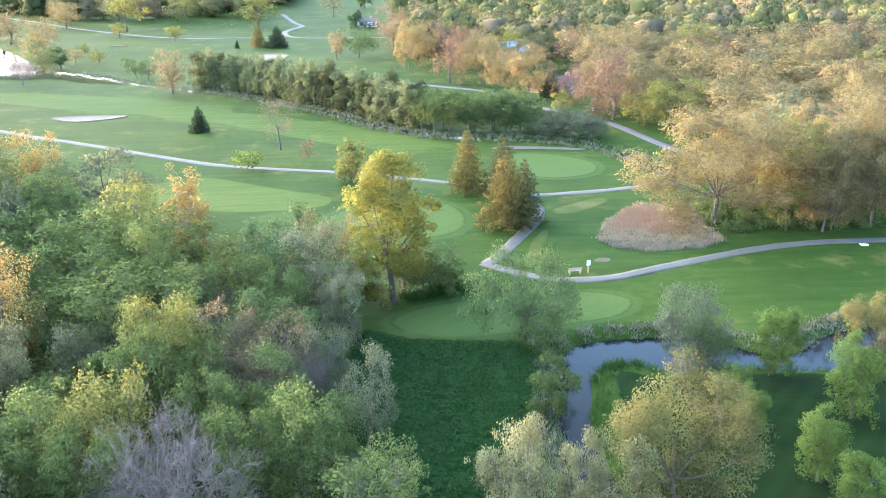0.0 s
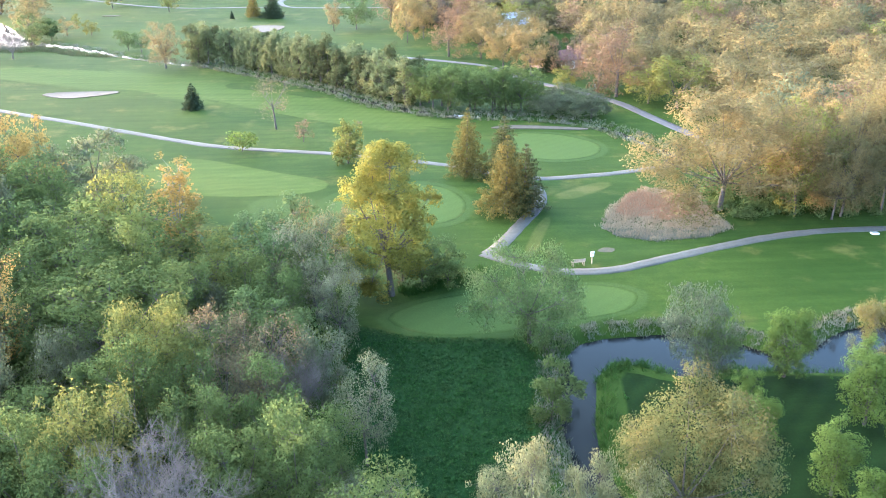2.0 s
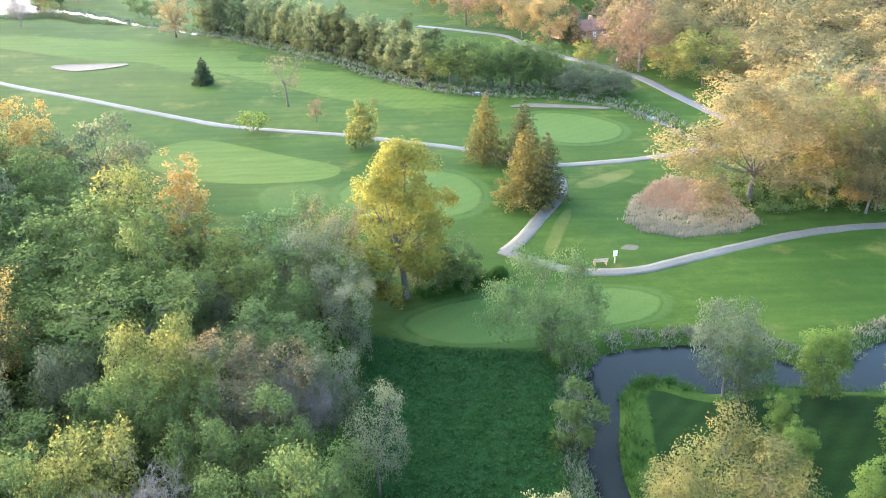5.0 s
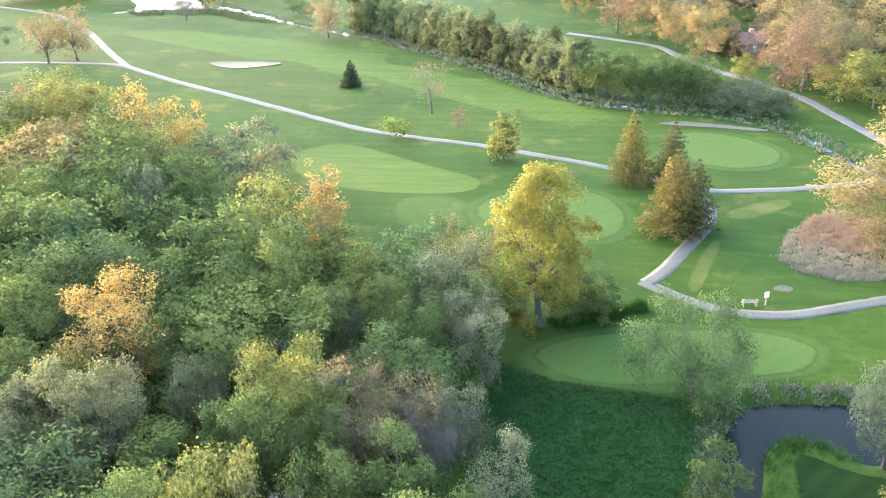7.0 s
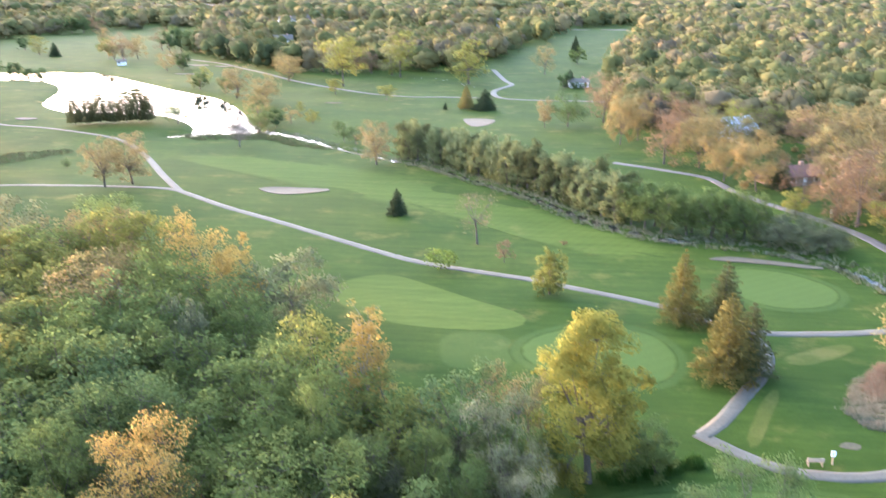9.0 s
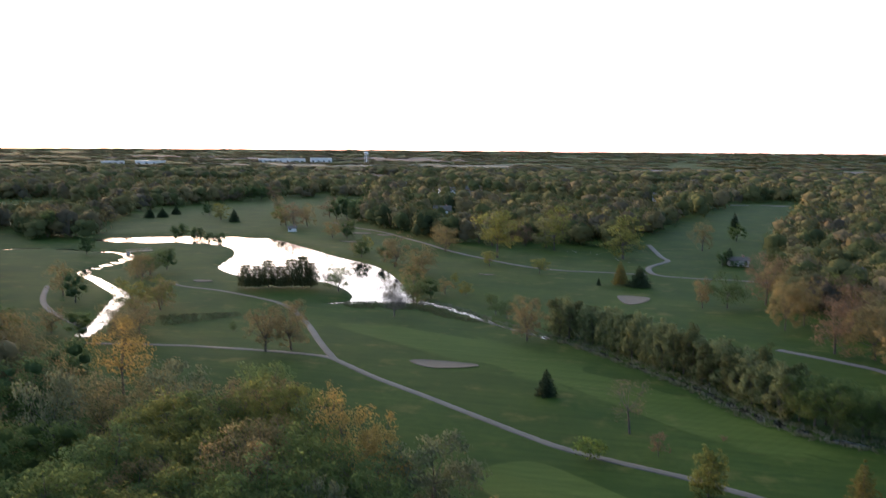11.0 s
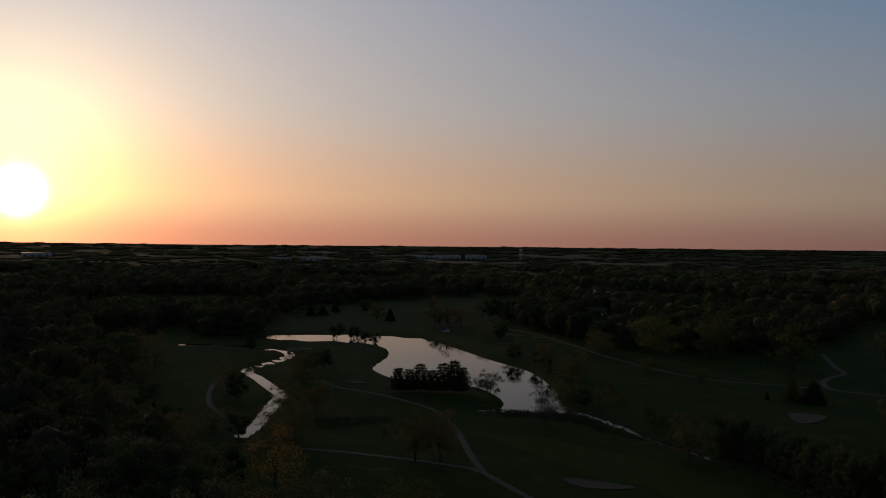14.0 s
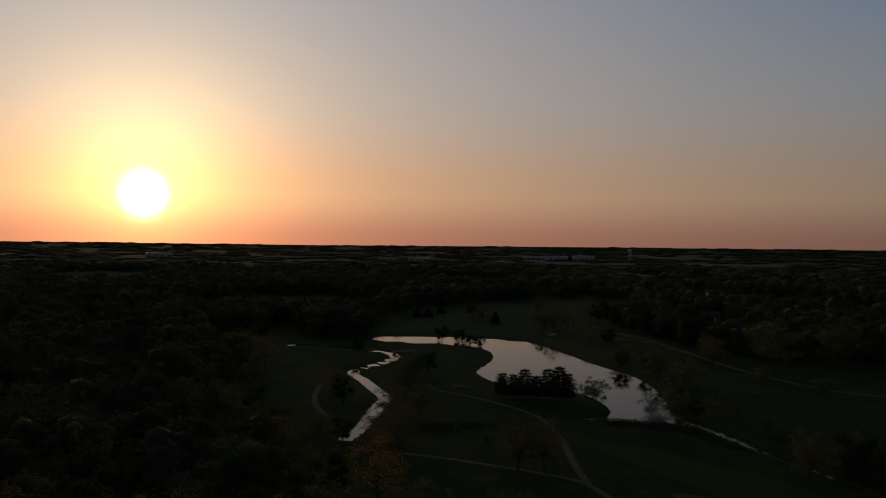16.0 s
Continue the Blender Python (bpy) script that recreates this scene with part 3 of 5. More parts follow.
for x, y, a, b, rot, kind in ((-720, 1500, 260, 120, 0.3, 0), (-460, 1350, 160, 70, 0.2, 0), (-250, 1900, 300, 120, 0.1, 0),
                              (-900, 2400, 500, 170, 0.3, 1), (200, 2300, 380, 150, 0, 0), (-2600, 1700, 500, 200, 0.8, 0), (-1500, 3000, 700, 240, 0.4, 0), (-700, 1050, 130, 60, 0.4, 1)):
    ca, sa = math.cos(rot), math.sin(rot)
    patch("field", [(x + ca * u * a - sa * v * b, y + sa * u * a + ca * v * b) for u, v in ((-1, -1), (0, -1.05), (1, -1), (1.03, 0), (1, 1), (0, 1.04), (-1, 1), (-1.02, 0))],
          (M_FIELD, M_CROP)[kind], ("brown ploughed field far off", "green crop field far off")[kind], 0.5, 5, category="field", step=60, soft=0)

# ---- trees ----
def unit(v):
    return v / np.maximum(np.linalg.norm(v, axis=-1, keepdims=True), 1e-9)


def leaves(rng, centres, radii, count, size, squash=0.85, hang=0.0, heart=None, loose=0.6, heads=None, deep=0.30):
    """Leaf sprays on the outside of clumps, three-cornered, and the way each one faces: out of its clump, its head and the crown. Large clumps carry more."""
    share = radii ** 1.7
    many = np.maximum(1, (share / share.mean() * count).astype(int))
    c = np.repeat(centres, many, 0)
    r = np.repeat(radii, many)[:, None]
    d = unit(rng.standard_normal((len(c), 3)) + (0, 0, 0.12))
    pos = c + d * r * (deep + (1.15 - deep) * rng.random((len(c), 1)) ** 0.8) * (1, 1, squash)
    pos[:, 2] -= hang * rng.random(len(c)) * r[:, 0]
    normal = unit(d + loose * rng.standard_normal((len(c), 3)) + (0, 0, 0.3))
    t = unit(np.cross(normal, rng.standard_normal((len(c), 3))))
    if hang:
        t = unit(t * 0.4 + (0, 0, -1))
    s = unit(np.cross(normal, t))
    k = size * (0.55 + 0.9 * rng.random((len(c), 1)))
    tri = np.stack([pos + t * k * 1.15, pos - t * k * 0.7 - s * k * 0.62, pos - t * k * 0.7 + s * k * 0.62], 1)
    away = d if heart is None else unit(pos - heart) * (0.6 if heads is not None else 1.0) + d * (0.35 if heads is not None else 0.22)
    if heads is not None:
        away = away + 0.6 * unit(pos - np.repeat(heads, many, 0))
    face = unit(away + 0.28 * normal + (0, 0, 0.15))
    flip = (np.cross(tri[:, 1] - tri[:, 0], tri[:, 2] - tri[:, 0]) * face).sum(1) < 0
    tri[flip] = tri[flip][:, ::-1]
    return tri.reshape(-1, 3), np.repeat(face, 3, 0)


FACING = {}


def leaf_mesh(name, v, face, mat):
    me = mesh_from(name, v, np.arange(len(v)).reshape(-1, 3), mat, True)
    a = me.attributes.new("custom_normal", "FLOAT_VECTOR", "POINT")
    a.data.foreach_set("vector", np.asarray(face, np.float32).ravel())
    me.update()
    FACING[me.name] = face
    return me


def tube(a, b, ra, rb, sides=5, bend=None, steps=2):
    """A tapered stem from a to b, as points and four-cornered faces."""
    a, b = np.array(a, float), np.array(b, float)
    d = unit(b - a)
    u = unit(np.cross(d, (0.31, 0.77, 0.11) if abs(d[2]) > 0.5 else (0, 0, 1)))
    v = np.cross(d, u)
    q = np.arange(sides) * 2 * math.pi / sides
    ring = np.cos(q)[:, None] * u + np.sin(q)[:, None] * v
    rows = []
    for n in range(steps + 1):
        w = n / steps
        mid = a + (b - a) * w + (0 if bend is None else np.array(bend) * math.sin(math.pi * w))
        rows.append(mid + ring * (ra + (rb - ra) * w))
    i, j = np.meshgrid(np.arange(steps), np.arange(sides), indexing="ij")
    k = (j + 1) % sides
    f = np.stack([i * sides + j, i * sides + k, (i + 1) * sides + k, (i + 1) * sides + j], -1).reshape(-1, 4)
    return np.vstack(rows), f


class Stems:
    def __init__(self):
        self.v, self.f, self.n = [], [], 0

    def add(self, *a, **k):
        v, f = tube(*a, **k)
        self.v.append(v)
        self.f.append(f + self.n)
        self.n += len(v)

    def mesh(self, name, mat):
        return mesh_from(name, np.vstack(self.v), np.vstack(self.f), mat, True)


def branch(stems, rng, a, d, length, radius, depth, spread=0.7, rise=0.15):
    """A bare limb that forks again and again into twigs."""
    b = a + d * length
    stems.add(a, b, radius, radius * 0.55, 4 if depth > 1 else 3, rng.standard_normal(3) * length * 0.06, 2 if depth > 1 else 1)
    if depth == 0:
        return
    for _ in range(3 if depth > 1 else 6):
        at = a + (b - a) * (0.45 + 0.55 * rng.random())
        e = unit(d + spread * rng.standard_normal(3) + (0, 0, rise))
        branch(stems, rng, at, e, length * (0.55 + 0.25 * rng.random()), max(radius * 0.55, 0.0095), depth - 1, spread, rise)


def small_balls():
    made = {}
    for level in (1, 2):
        bm = bmesh.new()
        bmesh.ops.create_icosphere(bm, subdivisions=level, radius=1.0)
        made[level] = np.array([w.co[:] for w in bm.verts]), np.array([[w.index for w in g.verts] for g in bm.faces])
        bm.free()
    return made


BALLS = small_balls()
# limbs to a crown, how far out they end and how large a head of leaves each one bears, and the head's height to its width
FORM = {"round": (10, 0.58, 0.50, 0.95), "oak": (18, 0.66, 0.36, 0.80), "column": (18, 0.42, 0.42, 1.45), "tall": (20, 0.62, 0.36, 1.25), "spire": (13, 0.46, 0.46, 1.4),
        "egg": (15, 0.36, 0.48, 1.2), "far": (8, 0.42, 0.62, 0.50), "shrub": (8, 0.55, 0.50, 0.9), "willow": (15, 0.62, 0.40, 1.0)}


def crown_clumps(rng, shape, h, r, low, count):
    """Centres, radii and parent heads of a crown's clumps: limbs end in heads, and each head carries its clumps."""
    limbs, out, fat, tall = FORM[shape]
    n = np.arange(limbs) + 0.5
    mid, half = (h + low) / 2, (h - low) / 2
    z = 0.84 - {"oak": 1.55, "spire": 1.75, "column": 1.7, "tall": 1.75}.get(shape, 1.68) * n / limbs + 0.10 * rng.standard_normal(limbs)
    q = n * 2.39996 + rng.random() * 6 + 0.35 * rng.standard_normal(limbs)
    flat = np.sqrt(np.clip(1.08 - z * z, 0.03, 1))
    if shape in ("column", "spire"):
        flat = flat * (0.86 - 0.34 * z)
    if shape == "tall":
        flat = np.clip(1.0 - 0.5 * z, 0.35, 1.0) * np.where(z < -0.45, 0.75, 1.0)
    reach = r * out * (0.72 + 0.5 * rng.random(limbs))
    head = np.stack([np.cos(q) * flat * reach, np.sin(q) * flat * reach, mid + z * half * (0.80 + 0.16 * rng.random(limbs))], -1)
    size = r * fat * (0.72 + 0.6 * rng.random(limbs))
    per = max(2, count // limbs)
    own = np.repeat(np.arange(limbs), per)
    d = unit(rng.standard_normal((len(own), 3)) + (0, 0, 0.3) + 0.5 * unit(head[own] - (0, 0, mid)))
    c = head[own] + d * size[own, None] * (0.45 + 0.5 * rng.random((len(own), 1))) * (1, 1, tall)
    rad = size[own] * (0.26 + 0.30 * rng.random(len(own)))
    stray = rng.random(len(own)) < 0.10
    c[stray] += d[stray] * size[own][stray, None] * 0.38 * (1, 1, tall)
    rad[stray] *= 0.6
    c[:, :2] *= 1.1
    c[:, 2] = np.maximum(c[:, 2], low * 0.6)
    inner = max(4, limbs // 2)
    ci = np.stack([0.28 * r * rng.standard_normal(inner), 0.28 * r * rng.standard_normal(inner), mid + half * 0.35 * rng.standard_normal(inner)], -1)
    return np.vstack([c, ci]), np.concatenate([rad, np.full(inner, r * 0.34)]), np.vstack([head[own], ci - (0, 0, 0.2)]), np.column_stack([head * (1.1, 1.1, 1), size])


def hearts(rng, heads, level, fat, tall=1.0):
    """The dense inside of each head of leaves: a lumpy body, as loose triangles with the way each corner faces."""
    ball, tri = BALLS[level]
    n = len(heads)
    lump = 1 + 0.16 * rng.standard_normal((n, len(ball), 1))
    v = heads[:, None, :3] + ball * heads[:, None, 3:4] * fat * lump * (1, 1, tall)
    face = unit(ball + 0.12 * rng.standard_normal((n, len(ball), 3)) + 0.6 * unit(heads[:, None, :3] * (1, 1, 0) + (0, 0, 0.3)))
    return v[:, tri].reshape(-1, 3), face[:, tri].reshape(-1, 3)


# shape, leaves, height, radius, foot of the crown, clumps, sprays per clump, spray size, bark, hang, share of bare twigs
KINDS = {
    "green": ("round", "green", 11, 4.0, 1.6, 32, 170, 0.170, "grey", 0.0, 0),
    "dark": ("round", "dark", 10, 4.2, 1.4, 28, 150, 0.19, "grey", 0.0, 0),
    "grey": ("round", "grey", 10, 4.2, 1.2, 32, 165, 0.16, "grey", 0.15, 1),
    "yellow": ("round", "yellow", 11, 4.2, 1.6, 32, 165, 0.175, "grey", 0.0, 0),
    "tan": ("round", "tan", 11, 4.2, 0.9, 34, 140, 0.155, "grey", 0.0, 1),
    "golden": ("round", "golden", 12, 4.4, 1.4, 38, 150, 0.15, "grey", 0.0, 2),
    "rose": ("round", "rose", 11, 3.6, 1.2, 32, 105, 0.125, "grey", 0.0, 2),
    "poplar": ("column", "golden", 13, 2.8, 1.5, 28, 190, 0.13, "pale", 0.0, 2),
    "blossom": ("round", "blossom", 10, 4.0, 1.2, 36, 130, 0.13, "grey", 0.0, 1),
    "tall": ("tall", "tallyellow", 18, 5.2, 2.0, 110, 150, 0.185, "grey", 0.0, 1),
    "willow": ("willow", "sallow", 10, 5.4, 0.6, 56, 200, 0.14, "grey", 0.3, 2),
    "sallow": ("round", "sallow", 11, 4.0, 1.2, 32, 170, 0.165, "grey", 0.0, 0),
    "willowy": ("round", "willow", 10, 3.0, 0.8, 40, 240, 0.105, "grey", 0.2, 1),
    "amber": ("round", "amber", 12, 5.0, 0.4, 64, 330, 0.125, "grey", 0.0, 1),
    "maple": ("egg", "fresh", 7, 2.5, 0.5, 64, 125, 0.115, "grey", 0.0, 0),
    "oval": ("column", "yellow", 6.3, 2.9, 0.3, 40, 90, 0.18, "grey", 0.0, 0),
    "lollipop": ("round", "fresh", 3.4, 2.4, 1.0, 18, 60, 0.20, "grey", 0.0, 0),
    "red": ("round", "rust", 4.2, 1.6, 0.8, 14, 30, 0.15, "grey", 0.0, 2),
    "shrub": ("shrub", "green", 5, 2.4, 0.0, 24, 130, 0.15, "grey", 0.0, 0),
    "oak": ("oak", "tan", 16, 7.5, 0.8, 110, 160, 0.165, "grey", 0.0, 2),
    "oakyellow": ("oak", "yellow", 14, 6.0, 0.8, 66, 110, 0.18, "grey", 0.0, 1),
    "rust": ("round", "rust", 15, 6.0, 1.0, 46, 120, 0.17, "grey", 0.0, 2),
    "honey": ("tall", "honey", 12, 4.6, 1.4, 64, 110, 0.14, "grey", 0.0, 1),
    "screen": ("spire", "cedar", 9, 3.1, 0.0, 64, 90, 0.15, "grey", 0.0, 0),
    "screentan": ("spire", "pinegreen", 9, 3.1, 0.0, 64, 90, 0.15, "grey", 0.0, 0),
    "budding": ("round", "rose", 10, 3.8, 2.6, 30, 30, 0.13, "grey", 0.0, 3),
}
# sprays per clump and their size at three finenesses: near, far, between
FINE = {0: (1.0, 1.75, 0.70), 1: (0.6, 0.75, 1.2), 2: (1.0, 0.75, 1.0), 3: (0.5, 0.85, 1.2)}
CLUMPS = {0: 9, 1: 4, 2: 7, 3: 4}
BARK = {"grey": M_BARK, "pale": M_BARKPALE}
WORDS = {
    "green": "green leafy broad-crowned tree", "dark": "dense dark green leafy tree", "grey": "grey-green soft-leaved tree among others", "yellow": "yellow-green tree in young leaf",
    "tan": "tan tree just coming into leaf", "golden": "golden tree with low sunlight in its leaf colour", "rose": "rosy budding tree with bare twigs", "poplar": "slim golden poplar with pale stems",
    "blossom": "pale grey-green tree in young leaf", "tall": "tall yellow cottonwood with forked limbs", "willow": "wide drooping willow on the river bank", "sallow": "soft olive-green leafy tree", "willowy": "soft pale yellow willow near the river",
    "amber": "large tree by the river, amber of sunlight in its leaf colour", "maple": "young bright green maple on the lawn", "oval": "dense oval golden-green tree", "lollipop": "small round green tree beside path",
    "red": "small reddish budding ornamental tree", "shrub": "dense green shrub at the water", "oak": "spreading oak with tan young leaves", "oakyellow": "oak with yellowish young leaves",
    "rust": "rust-brown budding tree with bare twigs", "bare": "bare grey tree without leaves", "honey": "honey-coloured vase-shaped tree in young leaf", "budding": "open rosy budding tree on the fairway", "pine": "brownish-green pine with layered boughs", "pinegreen": "green pine with layered boughs",
    "fir": "dark green conical spruce on grass", "pine2": "dark flat-topped pine on the pond bank", "screen": "grey-green cedar in a screen row", "screentan": "tawny green cedar in a screen row",
}
CACHE = {}


def leafy(kind, variant, coarse):
    shape, leaf, h, r, low, count, per, size, bark, hang, bare = KINDS[kind]
    rng = np.random.default_rng(abs(sum(map(ord, kind)) * 31 + variant * 7 + coarse))
    a, b, k = FINE[coarse]
    limbs = FORM[shape][0]
    clumps = max(3, round(CLUMPS[coarse] * (1.5 if shape == "round" else 1.0))) * limbs
    sprays = count * per * a * b                  # the whole crown's sprays, shared out among its clumps
    c, rad, heads, head = crown_clumps(rng, shape, h, r, low, clumps)
    if coarse in (1, 3):
        rad = rad * 1.15
    heart = np.array([0, 0, low + 0.4 * (h - low)])
    far = coarse in (1, 3)
    crown = leaves(rng, c, rad, max(4, int(sprays / len(c))), size * k, 0.85, hang, heart, 0.40 if far else 0.45, heads, 0.45 if far else 0.35)
    if far and leaf in ("dark", "green"):
        crown = [np.vstack(pair) for pair in zip(hearts(rng, head, 1, 0.45, FORM[shape][3]), crown)]
    crown = leaf_mesh("crown", *crown, LEAF[leaf])
    st = Stems()
    lean = rng.standard_normal(2) * 0.03 * h
    fork = np.array([lean[0], lean[1], low + (h - low) * (0.22 if shape in ("tall", "oak") else 0.3)])
    girth = (0.013 * h + 0.011 * r) * (0.75 if shape == "oak" else 1.0)
    st.add((0, 0, -0.3), (lean[0] * 0.4, lean[1] * 0.4, fork[2] * 0.5), girth * 1.35, girth, 7, None, 2)
    st.add((lean[0] * 0.4, lean[1] * 0.4, fork[2] * 0.48), fork, girth, girth * 0.75, 7, None, 2)
    for tip in head[:, :3]:
        t = 0.45 + 0.55 * rng.random()
        start = np.array([lean[0], lean[1], 0]) * t + (0, 0, fork[2] * (0.7 + 0.3 * t))
        st.add(start, tip, girth * 0.42, girth * 0.12, 4, (0, 0, -0.04 * h * rng.random()), 3)
    for i in range(0, clumps, 3 if coarse in (1, 3) else 1):
        st.add(heads[i], c[i], girth * 0.12, girth * 0.05, 3, None, 1)
        for _ in range(bare):
            e = c[i] + unit(rng.standard_normal(3) + (0, 0, 0.5)) * rad[i] * 1.25
            st.add(c[i], e, girth * 0.06, girth * 0.02, 3, None, 1)
    return st.mesh("trunk", BARK[bark]), crown, h, r


def leafless(variant):
    rng = np.random.default_rng(900 + variant)
    h, r = 12.0, 4.6
    st, tw = Stems(), Stems()
    st.add((0, 0, -0.3), (0.1, 0.1, 3.2), 0.26, 0.18, 7, None, 2)
    for i in range(9):
        q = i * 2.4 + rng.random()
        d = unit(np.array([math.cos(q) * (0.3 + 0.5 * rng.random()), math.sin(q) * (0.3 + 0.5 * rng.random()), 0.9]))
        a = np.array([0.1, 0.1, 1.8 + 1.4 * rng.random()])
        st.add(a, a + d * 5.0, 0.075, 0.03, 5, rng.standard_normal(3) * 0.2, 3)
        for k in range(10):
            at = a + d * 5.0 * (0.2 + 0.8 * k / 9)
            branch(tw, rng, at, unit(d + 0.5 * rng.standard_normal(3)), 2.3, 0.026, 3, 0.75, 0.08)
    return st.mesh("trunk", M_TWIG), tw.mesh("bare_crown", M_TWIG), h, r


def conifer(kind, variant):
    """Whorls of drooping boughs round a straight stem."""
    h, r, tiers, leaf, gap, taper = {"pine": (11, 3.8, 15, "pine", 0.9, 0.7), "pinegreen": (10, 3.7, 14, "pinegreen", 0.8, 0.7), "fir": (7, 2.6, 13, "fir", 0.3, 0.75),
                                     "pine2": (7.5, 3.0, 9, "pinegreen", 1.2, 0.35)}[kind]
    rng = np.random.default_rng(sum(map(ord, kind)) + variant * 13)
    st, c, rad = Stems(), [], []
    st.add((0, 0, -0.3), (0, 0, h * 0.97), 0.017 * h, 0.03, 6, None, 3)
    for n in range(tiers):
        u = n / (tiers - 1)
        z = gap + (h - gap) * u * 0.97
        reach = r * (1 - u) ** taper * (0.85 + 0.25 * rng.random()) + 0.12
        if kind == "pine2":
            reach = r * (0.5 + 0.5 * math.sin(math.pi * (0.25 + 0.7 * u)))
        arms = max(4, int(5 + 3 * (1 - u)))
        for k in range(arms):
            q = k * 2 * math.pi / arms + n * 1.1 + 0.3 * rng.random()
            out = reach * (0.8 + 0.35 * rng.random())
            tip = np.array([math.cos(q) * out, math.sin(q) * out, z - 0.10 * out + 0.15 * rng.random()])
            st.add((0, 0, z), tip, 0.03, 0.01, 3, None, 1)
            for w in ((0.35, 0.65, 0.95) if out > 1 else (0.5, 0.95)):
                c.append(np.array([0, 0, z]) * (1 - w) + tip * w)
                rad.append(0.16 * reach + (0.42 if kind == "pine2" else 0.22))
    boughs = leaves(rng, np.array(c), np.array(rad), 34, 0.15, 0.6)
    if kind == "pine2":
        boughs = [np.vstack(pair) for pair in zip(hearts(rng, np.column_stack([c, rad]), 1, 0.45, 0.5), boughs)]
    return st.mesh("trunk", M_BARK), leaf_mesh("crown", *boughs, LEAF[leaf]), h, r


PLANTED = []


class Wood:
    """Trees of a wood too deep to count, joined into one mesh."""

    def __init__(self):
        self.v, self.face, self.f, self.m, self.tone, self.mats, self.n = [], [], [], [], [], [], 0

    def add(self, me, m, tone):
        co = np.empty(len(me.vertices) * 3, np.float32)
        me.vertices.foreach_get("co", co)
        a = np.array(m)
        co = co.reshape(-1, 3)
        face = FACING.get(me.name)
        if face is None:
            face = unit(co * (1, 1, 0) + (0.01, 0, 0))
        ix = np.empty(len(me.loops), np.int32)
        me.loops.foreach_get("vertex_index", ix)
        if me.name not in FACING:
            q = ix.reshape(-1, 4)
            ix = np.vstack([q[:, [0, 1, 2]], q[:, [0, 2, 3]]])
        mat = me.materials[0]
        if mat not in self.mats:
            self.mats.append(mat)
        self.v.append(co @ a[:3, :3].T + a[:3, 3])
        self.face.append(unit(face @ np.linalg.inv(a[:3, :3])))
        self.f.append(ix.reshape(-1, 3) + self.n)
        self.m.append(np.full(ix.size // 3, self.mats.index(mat), np.int32))
        self.tone.append(np.full(len(co), tone, np.float32))
        self.n += len(co)

    def done(self, name, label):
        me = mesh_from(name, np.vstack(self.v), np.vstack(self.f), self.mats[0], True)
        for mat in self.mats[1:]:
            me.materials.append(mat)
        me.polygons.foreach_set("material_index", np.concatenate(self.m))
        me.attributes.new("custom_normal", "FLOAT_VECTOR", "POINT").data.foreach_set("vector", np.vstack(self.face).astype(np.float32).ravel())
        me.attributes.new("tone", "FLOAT", "POINT").data.foreach_set("value", np.concatenate(self.tone))
        tagged(new(name, me), label, "wood", kind="stuff")


def plant(kind, x, y, h, r, coarse=0, group="", rng=random, wood=None):
    if coarse == 0 and (y > 76 or x < -46) and kind not in ("tall", "oak"):
        coarse = 2
    variants = 3 if kind in ("green", "tan", "grey", "yellow", "oak", "dark", "rust", "golden") else 2
    key = (kind, rng.randrange(variants), coarse)
    if key not in CACHE:
        if kind == "bare":
            CACHE[key] = leafless(key[1])
        elif kind in ("pine", "pinegreen", "fir", "pine2"):
            CACHE[key] = conifer(kind, key[1])
        else:
            CACHE[key] = leafy(*key)
    trunk, crown, h0, r0 = CACHE[key]
    name = {"shrub": "shrub", "willow": "willow_tree", "oak": "oak_tree", "oakyellow": "oak_tree", "maple": "maple_tree", "poplar": "poplar_tree", "pine": "pine_tree",
            "pinegreen": "pine_tree", "pine2": "pine_tree", "fir": "spruce_tree", "screen": "cedar_tree", "screentan": "cedar_tree"}.get(kind, "tree")
    PLANTED.append((x, y, r))
    at = pose(x, y, float(height(x, y)), rz=rng.uniform(0, 360)) @ Matrix.Diagonal((r / r0, r / r0, h / h0, 1))
    if wood is not None:
        tone = rng.random()
        wood.add(trunk, at, tone)
        wood.add(crown, at, tone)
        return None
    root = new(name)
    root.matrix_world = at
    tagged(root, WORDS[kind], "shrub" if kind == "shrub" else "tree", group)
    part_mesh("trunk", trunk, root)
    part_mesh("bare_crown" if kind == "bare" else "crown", crown, root)
    return root


# ---- single trees and groups: x, y, height, crown radius, kind ----
LEFT_NEAR = [
    (-36.1, 61.0, 13, 4.4, 'golden'),
    (-29.0, 86.1, 13, 4.2, 'yellow'),
    (-23.3, 85.3, 14, 4.0, 'poplar'),
    (-41.3, 115.1, 10, 7.4, 'grey'),
    (-48.1, 112.5, 13, 3.9, 'golden'),
    (-55.1, 117.2, 14, 4.8, 'golden'),
    (-63.0, 101.1, 14, 5.6, 'tan'),
    (-55.5, 106.4, 13, 5.2, 'green'),
    (-41.8, 96.3, 11, 3.6, 'green'),
    (-46.7, 91.6, 12, 3.3, 'grey'),
    (-57.8, 86.8, 12, 4.3, 'green'),
    (-24.9, 70.0, 11, 2.8, 'green'),
    (-20.1, 67.2, 10, 2.4, 'green'),
    (-14.8, 71.1, 9, 2.3, 'green'),
    (-9.6, 83.3, 10, 2.4, 'tan'),
    (-5.8, 86.0, 9, 1.8, 'tan'),
    (-7.5, 72.7, 11, 4.0, 'blossom'),
    (-44.2, 62.1, 11, 3.2, 'green'),
]
